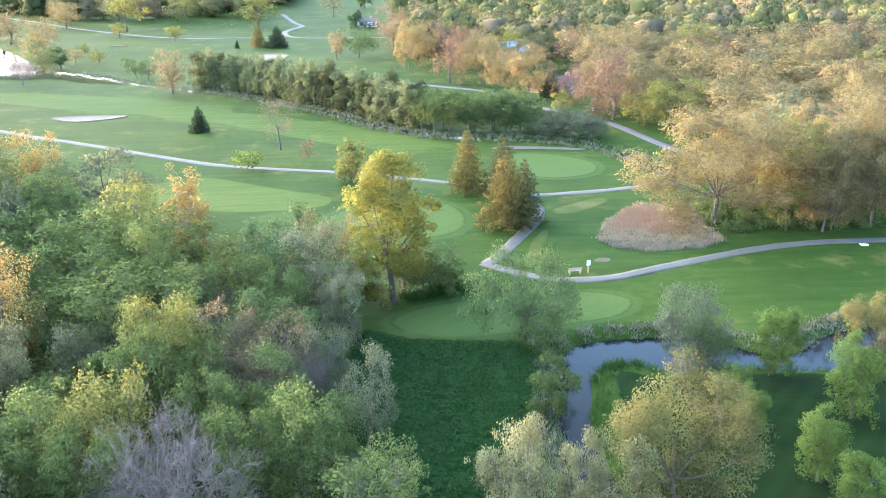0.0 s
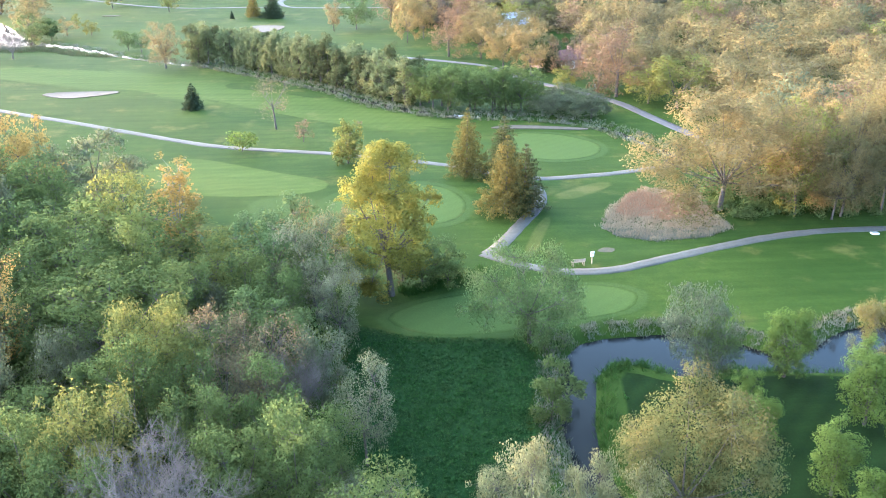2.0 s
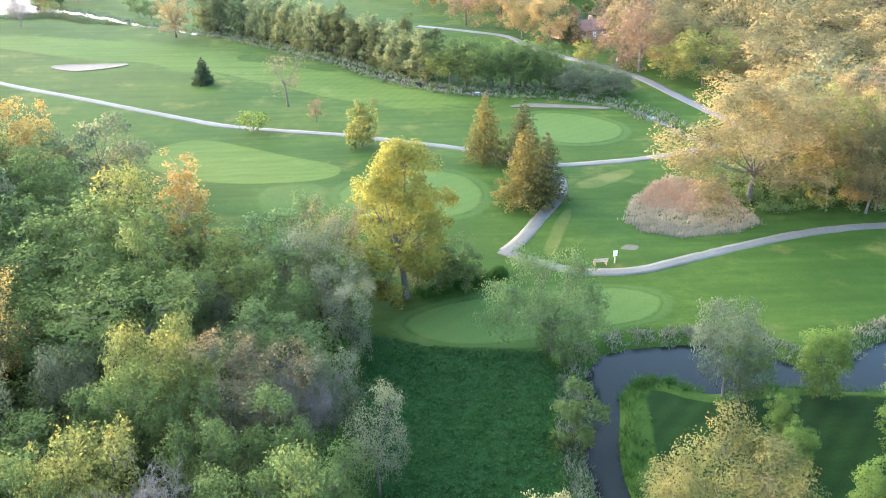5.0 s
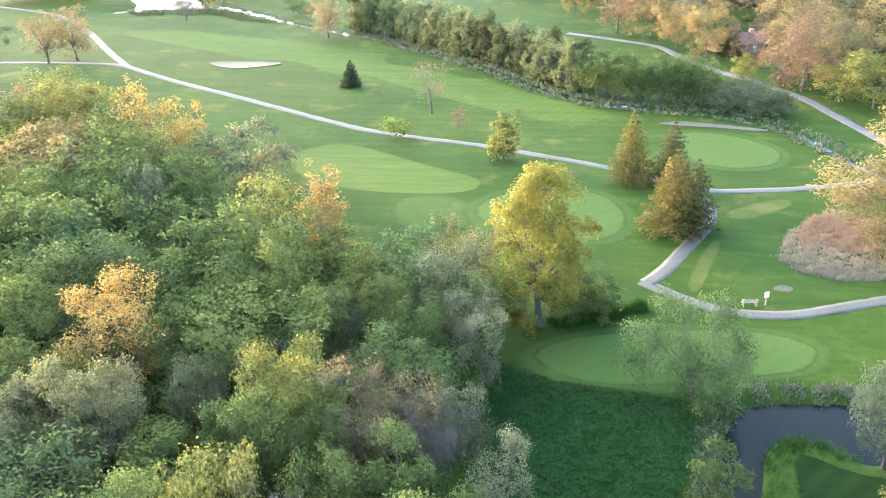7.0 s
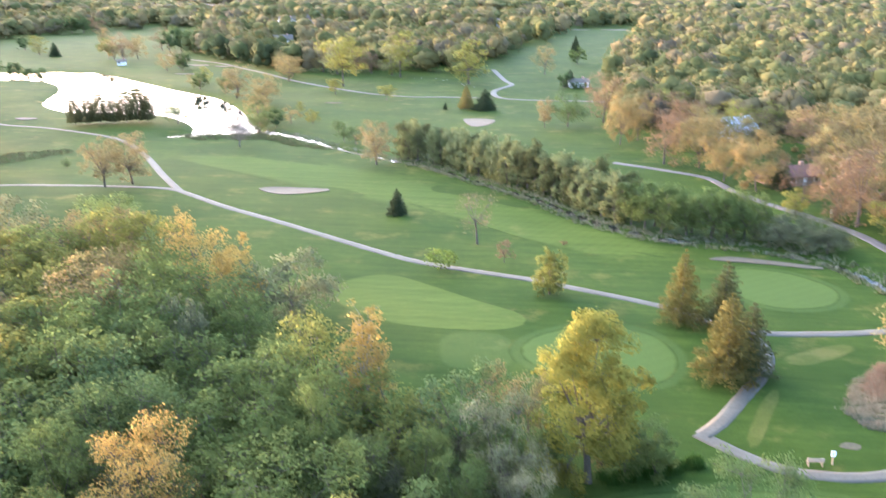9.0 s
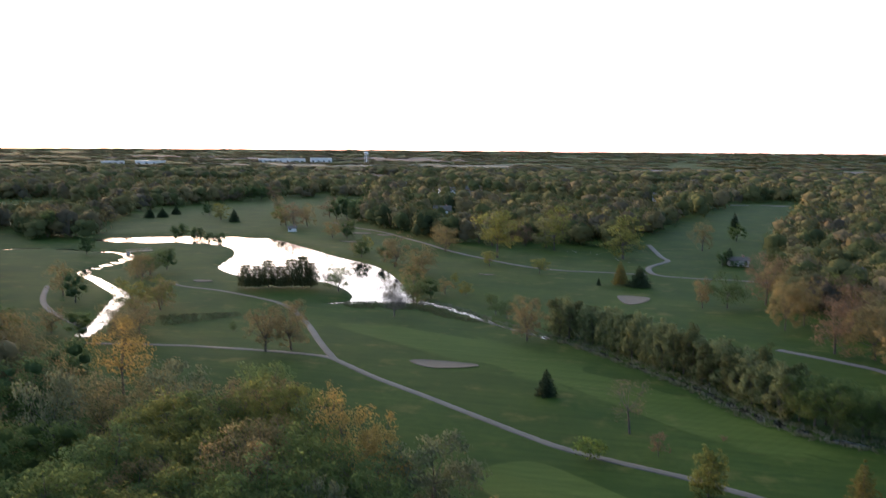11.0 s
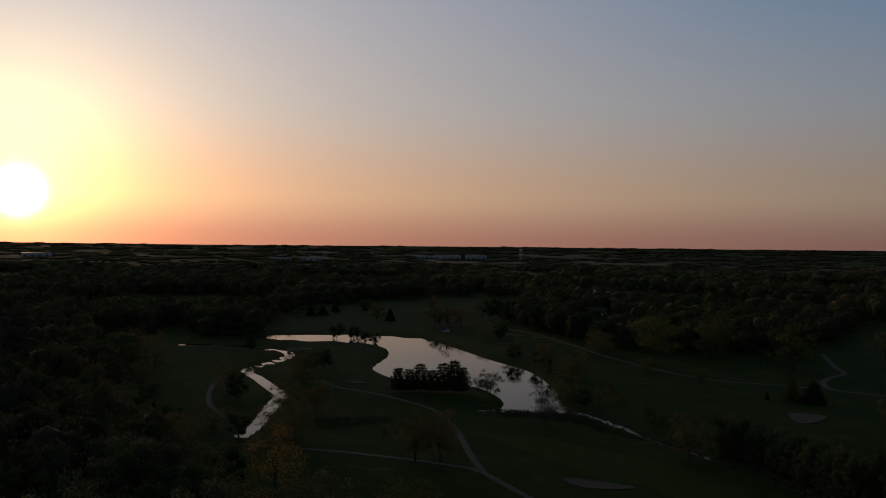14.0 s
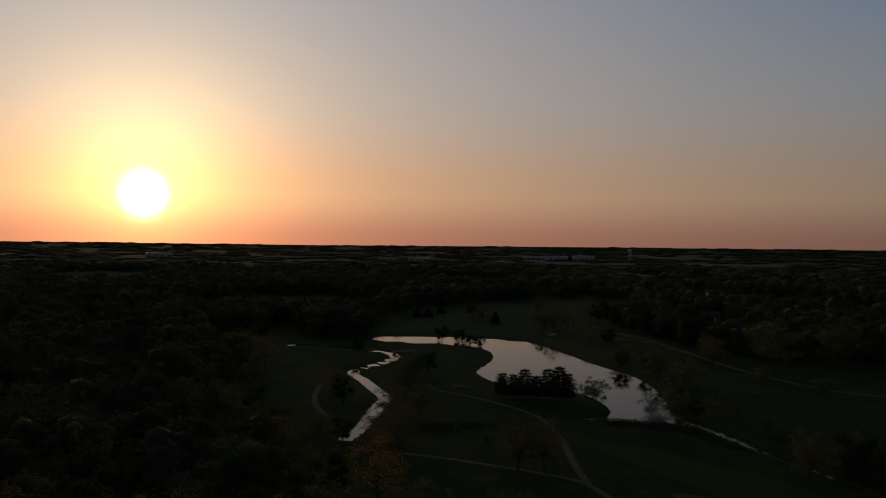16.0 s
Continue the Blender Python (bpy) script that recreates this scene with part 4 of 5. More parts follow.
LEFT_LOW = [
    (-37.2, 50.3, 11, 3.2, 'willowy'),
    (-33.0, 51.4, 11, 3.4, 'willowy'),
    (-27.2, 55.5, 9, 2.2, 'grey'),
    (-20.0, 52.5, 12, 2.4, 'yellow'),
    (-18.0, 55.1, 11, 1.9, 'yellow'),
    (-13.9, 50.8, 12, 2.0, 'rose'),
    (-20.3, 48.6, 11, 2.2, 'green'),
    (-16.2, 48.8, 10, 1.7, 'green'),
    (-11.0, 53.3, 11, 1.3, 'rose'),
    (-8.3, 53.2, 9, 2.3, 'bare'),
    (-21.0, 41.6, 12, 3.5, 'yellow'),
    (-2.9, 47.6, 9, 1.8, 'blossom'),
    (-10.0, 45.4, 10, 2.1, 'green'),
    (-14.9, 44.1, 10, 2.1, 'green'),
    (-5.3, 66.1, 9, 2.4, 'blossom'),
    (-10.9, 67.2, 9, 2.4, 'green'),
]
LEFT_FRONT = [
    (-15.2, 35.3, 13, 4.5, 'bare'),
    (-11.3, 38.7, 10, 2.6, 'green'),
    (-7.3, 38.9, 11, 2.5, 'green'),
    (-24.4, 37.9, 11, 2.3, 'green'),
    (-2.0, 32.4, 10, 3.0, 'green'),
    (-20.9, 36.2, 10, 2.4, 'green'),
    (-6.6, 55.5, 8, 2.4, 'grey'),
]
RIVER = [
    (13.8, 66.7, 9.7, 5.5, 'willow'),
    (27.8, 58.5, 9.0, 3.2, 'grey'),
    (29.0, 58.0, 6.2, 2.2, 'green'),
    (36.1, 57.6, 7.1, 2.5, 'maple'),
    (39.2, 49.2, 7.6, 2.7, 'maple'),
    (29.8, 51.8, 4.1, 1.4, 'maple'),
    (29.5, 47.8, 4.4, 1.6, 'maple'),
    (31.6, 40.6, 6.1, 2.1, 'maple'),
    (31.8, 35.4, 5.4, 2.2, 'maple'),
    (18.9, 36.8, 12, 4.7, 'amber'),
    (6.9, 33.5, 11, 2.7, 'willowy'),
    (10.8, 33.4, 10, 1.7, 'willowy'),
    (13.3, 32.4, 9, 2.1, 'willowy'),
    (45.4, 56.0, 9, 3.2, 'amber'),
    (13.0, 52.9, 4.9, 2.2, 'shrub'),
    (7.7, 41.5, 3.5, 2.5, 'willowy'),
]
SINGLE = [
    (0.4, 79.1, 17.9, 5.8, 'tall'),
    (14.3, 122.2, 11.2, 3.1, 'pine'),
    (20.1, 122.0, 9.8, 3.2, 'pinegreen'),
    (17.6, 104.4, 11.4, 3.9, 'pine'),
    (20.6, 106.2, 9.6, 3.2, 'pinegreen'),
    (-37.4, 175.7, 5.4, 2.1, 'fir'),
    (-18.6, 157.4, 10.4, 3.8, 'budding'),
    (-12.8, 147.1, 4.2, 1.5, 'red'),
    (-23.3, 141.9, 3.4, 2.5, 'lollipop'),
    (-4.6, 131.6, 6.5, 3.3, 'oval'),
    (-2.6, 159.4, 0.9, 0.8, 'red'),
]
OAKS = [
    (48.5, 103.3, 17.5, 11.8, 'oak'),
    (58.6, 100.8, 17.4, 5.3, 'oakyellow'),
    (62.7, 98.3, 13.4, 4.9, 'oak'),
    (71.3, 100.6, 18.1, 6.0, 'oak'),
    (64.6, 99.4, 18.3, 5.4, 'oak'),
    (55.3, 179.2, 16.5, 7.0, 'rust'),
    (60.1, 184.8, 9.7, 4.2, 'oak'),
    (65.1, 167.0, 11.2, 7.1, 'oakyellow'),
    (60.2, 171.7, 8.1, 5.9, 'oakyellow'),
    (76.5, 170.1, 10.6, 7.3, 'oak'),
    (52.3, 184.2, 12.7, 4.8, 'rust'),
]
COURSE = [
    (-110.5, 189.8, 11.7, 5.2, 'golden'),
    (-105.6, 194.0, 12.6, 5.4, 'golden'),
    (-52.5, 225.0, 11.9, 5.0, 'golden'),
    (-98.0, 244.8, 9.0, 4.3, 'bare'),
    (-133.5, 281.0, 9.5, 4.4, 'sallow'),
    (-138.6, 348.9, 13.3, 7.6, 'golden'),
    (-122.9, 341.3, 10.4, 6.1, 'tan'),
    (-102.3, 274.1, 9.4, 4.2, 'dark'),
    (-171.4, 395.1, 7.5, 2.8, 'yellow'),
    (-101.1, 366.5, 7.1, 3.5, 'yellow'),
    (-75.3, 349.7, 6.5, 3.3, 'yellow'),
    (-89.0, 290.2, 4.7, 2.6, 'yellow'),
    (-100.0, 312.4, 3.8, 1.7, 'yellow'),
    (-135.7, 410.3, 12.3, 6.5, 'tan'),
    (-105.6, 397.6, 23.7, 9.4, 'yellow'),
    (-86.1, 436.7, 20.3, 9.0, 'yellow'),
    (-49.0, 414.5, 18.3, 10.9, 'yellow'),
    (-75.9, 275.1, 3.7, 2.4, 'green'),
    (-69.3, 256.6, 5.2, 2.6, 'dark'),
    (-64.8, 252.7, 5.5, 2.6, 'dark'),
]
COURSE_FAR = [
    (-40.8, 332.5, 9.3, 3.0, 'pine'),
    (-33.5, 331.0, 7.9, 4.1, 'fir'),
    (-48.4, 329.4, 3.0, 0.9, 'fir'),
    (-9.8, 292.6, 10.3, 3.3, 'golden'),
    (-2.2, 296.5, 11.0, 5.4, 'dark'),
    (-14.7, 463.3, 15.1, 5.7, 'tan'),
    (2.4, 520.8, 10.0, 4.8, 'green'),
    (1.9, 611.4, 11.0, 3.6, 'fir'),
    (-1.6, 408.8, 7.7, 2.9, 'fir'),
    (13.3, 263.6, 15.5, 5.0, 'oak'),
    (19.1, 272.3, 14.2, 4.9, 'oak'),
    (23.5, 237.3, 14.7, 5.6, 'rust'),
    (32.3, 234.1, 14.7, 6.6, 'oak'),
    (41.8, 208.9, 13.9, 6.0, 'oak'),
    (36.1, 219.3, 12.6, 5.9, 'oak'),
    (48.0, 214.1, 8.0, 3.0, 'fir'),
    (45.3, 187.2, 5.6, 2.6, 'yellow'),
    (9.9, 306.3, 17.3, 6.0, 'rust'),
]
POND_TREES = [
    (-167.2, 274.9, 8.3, 2.8, 'pine2'),
    (-163.6, 276.9, 8.0, 2.8, 'pine2'),
    (-160.2, 278.9, 9.9, 3.0, 'pine2'),
    (-156.0, 279.8, 7.8, 2.8, 'pine2'),
    (-152.3, 281.9, 10.3, 3.2, 'pine2'),
    (-148.4, 282.7, 11.4, 3.4, 'pine2'),
    (-146.1, 284.5, 9.0, 3.0, 'pine2'),
    (-143.7, 293.1, 5.7, 2.3, 'bare'),
    (-293.1, 414.1, 10.0, 4.9, 'dark'),
    (-283.0, 416.3, 8.8, 4.3, 'dark'),
    (-269.2, 407.8, 6.6, 3.8, 'dark'),
    (-262.8, 406.4, 6.3, 3.8, 'dark'),
    (-396.8, 527.0, 6.8, 3.9, 'fir'),
    (-390.6, 533.3, 7.2, 3.9, 'fir'),
    (-399.7, 562.2, 6.7, 3.6, 'fir'),
    (-325.7, 524.1, 8.8, 3.6, 'fir'),
    (-342.8, 534.3, 10.8, 6.6, 'yellow'),
    (-220.0, 291.2, 8.9, 7.1, 'green'),
    (-173.2, 234.6, 8.6, 4.2, 'yellow'),
    (-173.1, 220.8, 9.8, 5.5, 'yellow'),
    (-131.6, 209.2, 2.6, 1.0, 'dark'),
]

for row in LEFT_NEAR + LEFT_LOW + LEFT_FRONT:
    plant(row[4], *row[:3], max(row[3], 0.25 * row[2]), group="trees of the near wood")
for row in RIVER:
    plant(row[4], *row[:4], group="trees along the river")
for row in SINGLE:
    plant(row[4], *row[:4])
OAKS = [(*row[:4], 'honey' if row[4] == 'golden' else row[4]) for row in OAKS]
OAKS += [(50, 200, 11, 4.5, "rust"), (57, 196, 13, 5, "oak"), (57, 113, 15, 6.5, "oak"), (67, 112, 15, 6.5, "oak"), (78, 108, 16, 6.5, "oak"), (86, 101, 16, 6, "oak")]
for row in OAKS:
    plant(row[4], *row[:4], group="oaks at the edge of the wood")
for row in COURSE + COURSE_FAR + POND_TREES:
    plant("honey" if row[4] == "golden" else row[4], *row[:4], coarse=2 if row[1] < 300 else 1, group="trees on the course")

for x, y, h, r, kind in ((4.0, 80.5, 5.2, 2.6, "green"), (7.0, 81.0, 4.2, 2.2, "shrub"), (-3.5, 79.5, 5.0, 2.4, "green"), (1.8, 82.5, 5.5, 2.4, "tan"), (5.4, 82.6, 5.0, 2.4, "dark")):
    plant(kind, x, y, h, r, group="shrubs round the tall cottonwood")
for x, y, h, r, kind in ((-118, 318, 6, 3.2, "dark"), (-124, 326, 5, 3, "tan"), (-150, 366, 7, 4, "dark"), (-165, 374, 8, 4.2, "dark"), (-172, 384, 6, 3.5, "tan"), (-208, 452, 10, 5, "dark"), (-214, 462, 9, 5, "rust"),
                        (-104, 281, 5, 2.6, "tan"), (-98, 279, 7, 3.2, "dark"), (-96, 288, 6, 3, "tan")):
    plant(kind, x, y, h, r, 1, "trees along the pond")

for x, y, h, r, kind in ((-281, 267, 15, 6, "tan"), (-214, 237, 12, 5, "tan"), (-203, 230, 9.5, 4.2, "dark"), (-159, 194, 8.5, 4, "tan"), (-153, 197, 10, 5.5, "honey"), (-169, 228, 9.5, 4.5, "tan"), (-207, 269, 11, 5, "tan"),
                        (-223, 306, 9.5, 4.5, "dark"), (-288, 335, 9, 4.2, "dark"), (-375, 398, 16, 10, "tan"), (-363, 392, 15, 8, "green"), (-449, 431, 13, 7, "dark"), (-393, 476, 12, 5, "tan"), (-213, 200, 9.5, 5, "green"),
                        (-222, 196, 11, 5.5, "tan"), (-265, 231, 13, 6, "tan"), (-187, 185, 7.5, 4.5, "green"), (-309, 280, 15, 7, "tan"), (-320, 292, 14, 6, "rust"), (-374, 567, 9, 5, "dark"), (-412, 360, 16, 8, "rust"), (-300, 262, 14, 6.5, "green"),
                        (-176, 190, 8, 4.5, "tan"), (-166, 189, 7, 4, "green"), (-240, 222, 12, 6, "honey"), (-252, 212, 12, 6, "tan"), (-275, 245, 13, 6, "green"), (-150, 186, 9, 4.5, "honey"), (-143, 180, 9, 4.5, "tan")):
    plant(kind, x, y, h, r, 1, "trees along the winding creek")

for x, y, h, r in ((0.5, 402.5, 3.0, 2.6), (-4.5, 404, 7.0, 3.0), (4.5, 402, 2.6, 2.4)):
    plant("dark", x, y, h, r, 1, "trees beside the white hut")

for x, y, h, r, kind in ((-275, 504, 15, 7, "tan"), (-266, 498, 16, 7, "rust"), (-262, 509, 15, 6.5, "tan"), (-283, 512, 13, 6, "green"), (-345, 621, 14, 6, "honey"), (-263, 573, 16, 7, "dark"), (-271, 572, 16, 7, "dark"), (-253, 570, 16, 7, "dark"),
                        (-280, 580, 15, 7, "rust"), (-110, 294, 9, 4.5, "tan"), (-121, 332, 12, 5.5, "tan"), (-140, 430, 12, 5.5, "tan"), (-146, 434, 11, 5, "honey"), (-121, 446, 17, 8, "willowy"), (-131, 455, 14, 6, "tan"), (-113, 452, 13, 6, "rust"),
                        (-92, 446, 16, 7.5, "willowy"), (-104, 450, 12, 5, "rust"), (-436, 752, 14, 8, "dark"), (-446, 750, 14, 8, "dark"), (-425, 756, 13, 7, "rust"), (-290, 430, 6, 3, "tan"), (-220, 283, 10, 5, "honey"), (-216, 450, 10, 5, "tan")):
    plant(kind, x, y, h, r, 1, "trees past the pond")

# screen of cedars, then green maples and grey shrubs, behind the creek
rng = random.Random(5)
row_line = smooth_line([(-47, 236), (-35, 228), (-17, 208.5), (-5, 196), (5, 182), (16, 171), (25, 168), (38, 164.5), (44, 160)], 3.3)
for n, (x, y) in enumerate(row_line):
    u = n / len(row_line)
    for back in (0.0, 3.6):
        kind = rng.choice(("screen", "screen", "screentan")) if u < 0.66 else ("green" if u < 0.88 else "grey")
        h = rng.uniform(8.2, 10.4) if u < 0.66 else (rng.uniform(7.4, 9.4) if u < 0.88 else rng.uniform(4.0, 5.5))
        plant(kind, x + back * 0.55 + rng.uniform(-0.8, 0.8), y + back * 0.85 + rng.uniform(-0.8, 0.8), h, rng.uniform(3.0, 3.9) if u < 0.66 else rng.uniform(3.3, 4.2), 2, "screen row behind the creek", rng)


def fill(poly, gap, kinds, hs, coarse, group, seed, keep=None, overlap=0.62, wood=None, spread=(0.5, 0.68)):
    """Plants a wood: trees at random places that leave the others room."""
    rng = random.Random(seed)
    p = np.array(poly)
    lo, hi = p.min(0), p.max(0)
    near = [q for q in PLANTED]
    made = 0
    for _ in range(int((hi - lo).prod() / gap ** 2 * 5)):
        x, y = rng.uniform(lo[0], hi[0]), rng.uniform(lo[1], hi[1])
        if not inside(np.array(x), np.array(y), poly) or (keep and not keep(x, y)):
            continue
        h = rng.uniform(*hs)
        r = gap * rng.uniform(*spread)
        if any((x - a) ** 2 + (y - b) ** 2 < (max(gap * 0.8, overlap * (r + c))) ** 2 for a, b, c in near):
            continue
        plant(rng.choice(kinds), x, y, h, r, coarse, group, rng, wood)
        near.append((x, y, r))
        made += 1
    return made


# houses: x, y, turn, width, depth, eaves, ridge, wall, roof
HOUSES = [(-418, 1064, 10, 30, 12, 5.5, 9, 0, 0), (-357, 970, 15, 24, 11, 3.2, 6, 0, 0), (-207, 622, 20, 13, 9, 5.4, 8.6, 0, 0), (-184, 606, -10, 10, 8, 3.0, 5.4, 0, 0), (-307, 942, 30, 18, 10, 5.2, 8.4, 0, 0),
          (-303, 1028, 5, 26, 12, 3.2, 7, 1, 0), (-262, 905, 12, 20, 11, 3.0, 6.5, 1, 0), (-143, 490, 25, 14, 9, 5.2, 8.2, 1, 0), (-118, 508, -5, 12, 9, 3.0, 5.6, 1, 0), (-68, 916, 0, 16, 10, 5.2, 9, 3, 0),
          (-50, 940, 8, 22, 11, 5.6, 10, 0, 1), (-26, 955, -6, 30, 14, 5.6, 11, 2, 1), (48.5, 280, 35, 12, 9, 3.4, 6.6, 3, 2), (140, 537, -12, 22, 12, 5.4, 9.2, 1, 0), (51.5, 220, 24, 13, 8, 2.4, 4.2, 1, 1), (41, 366, 15, 18, 10, 4.6, 8.0, 3, 0), (-95, 760, 14, 16, 10, 3.2, 6.4, 1, 0)]


def in_sight(x, y, apart=5.0, ahead=15.0):
    """No tree stands close before a house that shows between the crowns."""
    for hx, hy, *_ in HOUSES:
        far = math.hypot(hx, hy)
        u, v = (x * hx + y * hy) / far - far, (x * hy - y * hx) / far
        if abs(v) < apart and -ahead < u < 8:
            return False
    return True


NEAR_WOOD = [(-5, 77), (-6.5, 69), (-7.5, 57), (-6.5, 50), (-4.5, 44), (-2.5, 36), (-4, 29), (-36, 27), (-66, 45), (-80, 70), (-88, 110), (-80, 136), (-62, 124), (-50, 112), (-37, 97), (-30, 88), (-16, 84)]
clearing = lambda x, y: (x + 24) ** 2 + (y - 68) ** 2 > 25 and (x + 15.2) ** 2 + (y - 34) ** 2 > 46 and not (x > -13 and y < 37)
fill([(-90, 108), (-80, 137), (-62, 125), (-50, 113), (-44, 101), (-58, 84), (-80, 72)], 8.2, ("tan", "yellow", "sallow", "green", "yellow"), (10, 13.5), 0, "trees of the near wood", 17, overlap=0.5, spread=(0.62, 0.85))
fill(NEAR_WOOD, 6.9, ("green", "green", "dark", "grey", "yellow", "green", "green", "sallow"), (8.0, 12.5), 0, "trees of the near wood", 11, clearing, 0.5, spread=(0.62, 0.88))
fill(NEAR_WOOD, 4.7, ("green", "grey", "shrub", "green", "blossom"), (4.5, 7.5), 0, "young trees of the near wood", 15, clearing, 0.42, spread=(0.55, 0.75))
FAR_LEFT_WOOD = [(-88, 60), (-92, 110), (-84, 138), (-105, 143), (-150, 152), (-172, 172), (-205, 186), (-260, 190), (-260, 120), (-170, 70), (-120, 40)]
plant("golden", -119.3, 147.9, 15, 5.0, 1, "trees of the near wood")
western = Wood()
fill(FAR_LEFT_WOOD, 9.6, ("green", "grey", "tan", "dark", "tan", "green"), (9, 13), 3, "", 12, wood=western)
western.done("western_wood", "green and tan wood west of the creek")
RIGHT_WOOD = [(62, 128), (56, 107), (68, 106), (84, 104), (120, 104), (150, 170), (190, 270), (130, 275), (62, 270), (62, 250), (66, 205), (64, 180), (70, 160)]
eastern = Wood()
fill(RIGHT_WOOD, 11.5, ("oak", "oak", "oak", "oak", "tan", "tan", "rust", "rose", "grey", "honey", "oakyellow", "tan"), (10, 15), 3, "", 13, in_sight, wood=eastern, spread=(0.55, 0.8))
FAR_RIGHT = [(12, 312), (30, 285), (30, 255), (45, 240), (60, 272), (60, 340), (16, 345)]
fill(FAR_RIGHT, 11.0, ("oak", "rust", "oak", "oakyellow", "rose"), (10, 14), 3, "", 14, in_sight, wood=eastern, spread=(0.55, 0.75))
eastern.done("eastern_wood", "tan and green oak wood in young leaf")


def far_woods():
    """Woods past the course, to the horizon: clumps of sprays for crowns, none of them countable."""
    rng = np.random.default_rng(3)
    course = [(-262, 195), (-170, 155), (-85, 138), (-30, 60), (62, 90), (66, 190), (30, 240), (14, 300), (18, 420), (45, 700), (80, 930), (5, 930), (-22, 700), (-45, 520), (-58, 430), (-72, 385), (-130, 425),
              (-255, 560), (-290, 700), (-380, 840), (-440, 800), (-450, 640), (-400, 470), (-330, 400), (-430, 335), (-300, 285)]
    v, facing, tone = [], [], []
    # reach, room for each tree, crown radius and height, one head in how many is built, sprays to a crown and their size
    layers = ((200, 430, 12.5, (6.0, 9.5), (10.0, 14.5), 1, 480, 0.42), (430, 700, 14.0, (6.5, 10.0), (10.0, 15.0), 1, 220, 0.66), (700, 1100, 17.0, (7.0, 11.0), (10.0, 15.0), 2, 100, 1.0),
              (1100, 1800, 24.0, (10.0, 15.0), (9.0, 14.0), 3, 36, 1.6), (1800, 4800, 60.0, (20.0, 40.0), (2.5, 4.5), 5, 12, 6.0))
    for lo, hi, gap, wide, tall, skip, sprays, size in layers:
        n = int(math.radians(134) * (hi * hi - lo * lo) / 2 / gap ** 2)
        az = np.radians(rng.uniform(-86, 48, n))
        r = np.sqrt(rng.uniform(lo * lo, hi * hi, n))
        x, y = r * np.sin(az), r * np.cos(az)
        keep = ~inside(x, y, course)
        wood = np.sin(x / 83 + 1.3 * np.sin(y / 120)) + np.sin(y / 71 + x / 190) + 0.9 * (x > -60) - (0.35 if lo > 900 else 0.0)
        keep &= wood > -1.15
        keep &= ~((x > 25) & (y < 276) & (x < 195))
        for hx, hy, *more in HOUSES:
            far = math.hypot(hx, hy)
            ahead, aside = (x * hx + y * hy) / far - far, (x * hy - y * hx) / far
            keep &= ~((np.abs(aside) < 10) & (ahead > (-62 if more[5] == 0 else -20)) & (ahead < 10))
        x, y = x[keep], y[keep]
        z = height(x, y)
        protos = []
        for kind in range(6):
            head = crown_clumps(rng, "far", 1.0, 1.0, 0.1, FORM["far"][0])[3][::skip]
            head[:, 3] *= skip ** 0.4
            body = hearts(rng, head, 1, 0.62, 0.5)
            shell = leaves(rng, head[:, :3], head[:, 3], max(2, sprays // len(head)), size / np.mean(wide), 0.55, 0.0, np.array([0, 0, 0.25]), 0.25, None, 0.62)
            pts, face = np.vstack([body[0], shell[0]]), np.vstack([body[1], shell[1]])
            protos.append((pts, face))
        own, pick = rng.random(len(x)), rng.integers(0, 6, len(x))
        rr, hh, turn = rng.uniform(*wide, len(x)), rng.uniform(*tall, len(x)), rng.uniform(0, 6.28, len(x))
        for kind in range(6):
            at = np.flatnonzero(pick == kind)
            pts, face = protos[kind]
            cs, sn = np.cos(turn[at])[:, None], np.sin(turn[at])[:, None]
            spin = lambda q: np.stack([q[:, 0] * cs - q[:, 1] * sn, q[:, 0] * sn + q[:, 1] * cs, np.broadcast_to(q[:, 2], (len(at), len(q)))], -1)
            size3 = np.stack([rr[at], rr[at], hh[at]], -1)[:, None]
            v.append((spin(pts) * size3 + np.stack([x[at], y[at], z[at]], -1)[:, None]).reshape(-1, 3))
            facing.append(unit(spin(face) / size3).reshape(-1, 3))
            tone.append(np.repeat(own[at], len(pts)))
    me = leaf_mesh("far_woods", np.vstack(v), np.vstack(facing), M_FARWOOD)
    me.attributes.new("tone", "FLOAT", "POINT").data.foreach_set("value", np.concatenate(tone).astype(np.float32))
    ob = new("far_woods", me)
    tagged(ob, "mixed green and tan woods reaching to the horizon", "woods", kind="stuff")


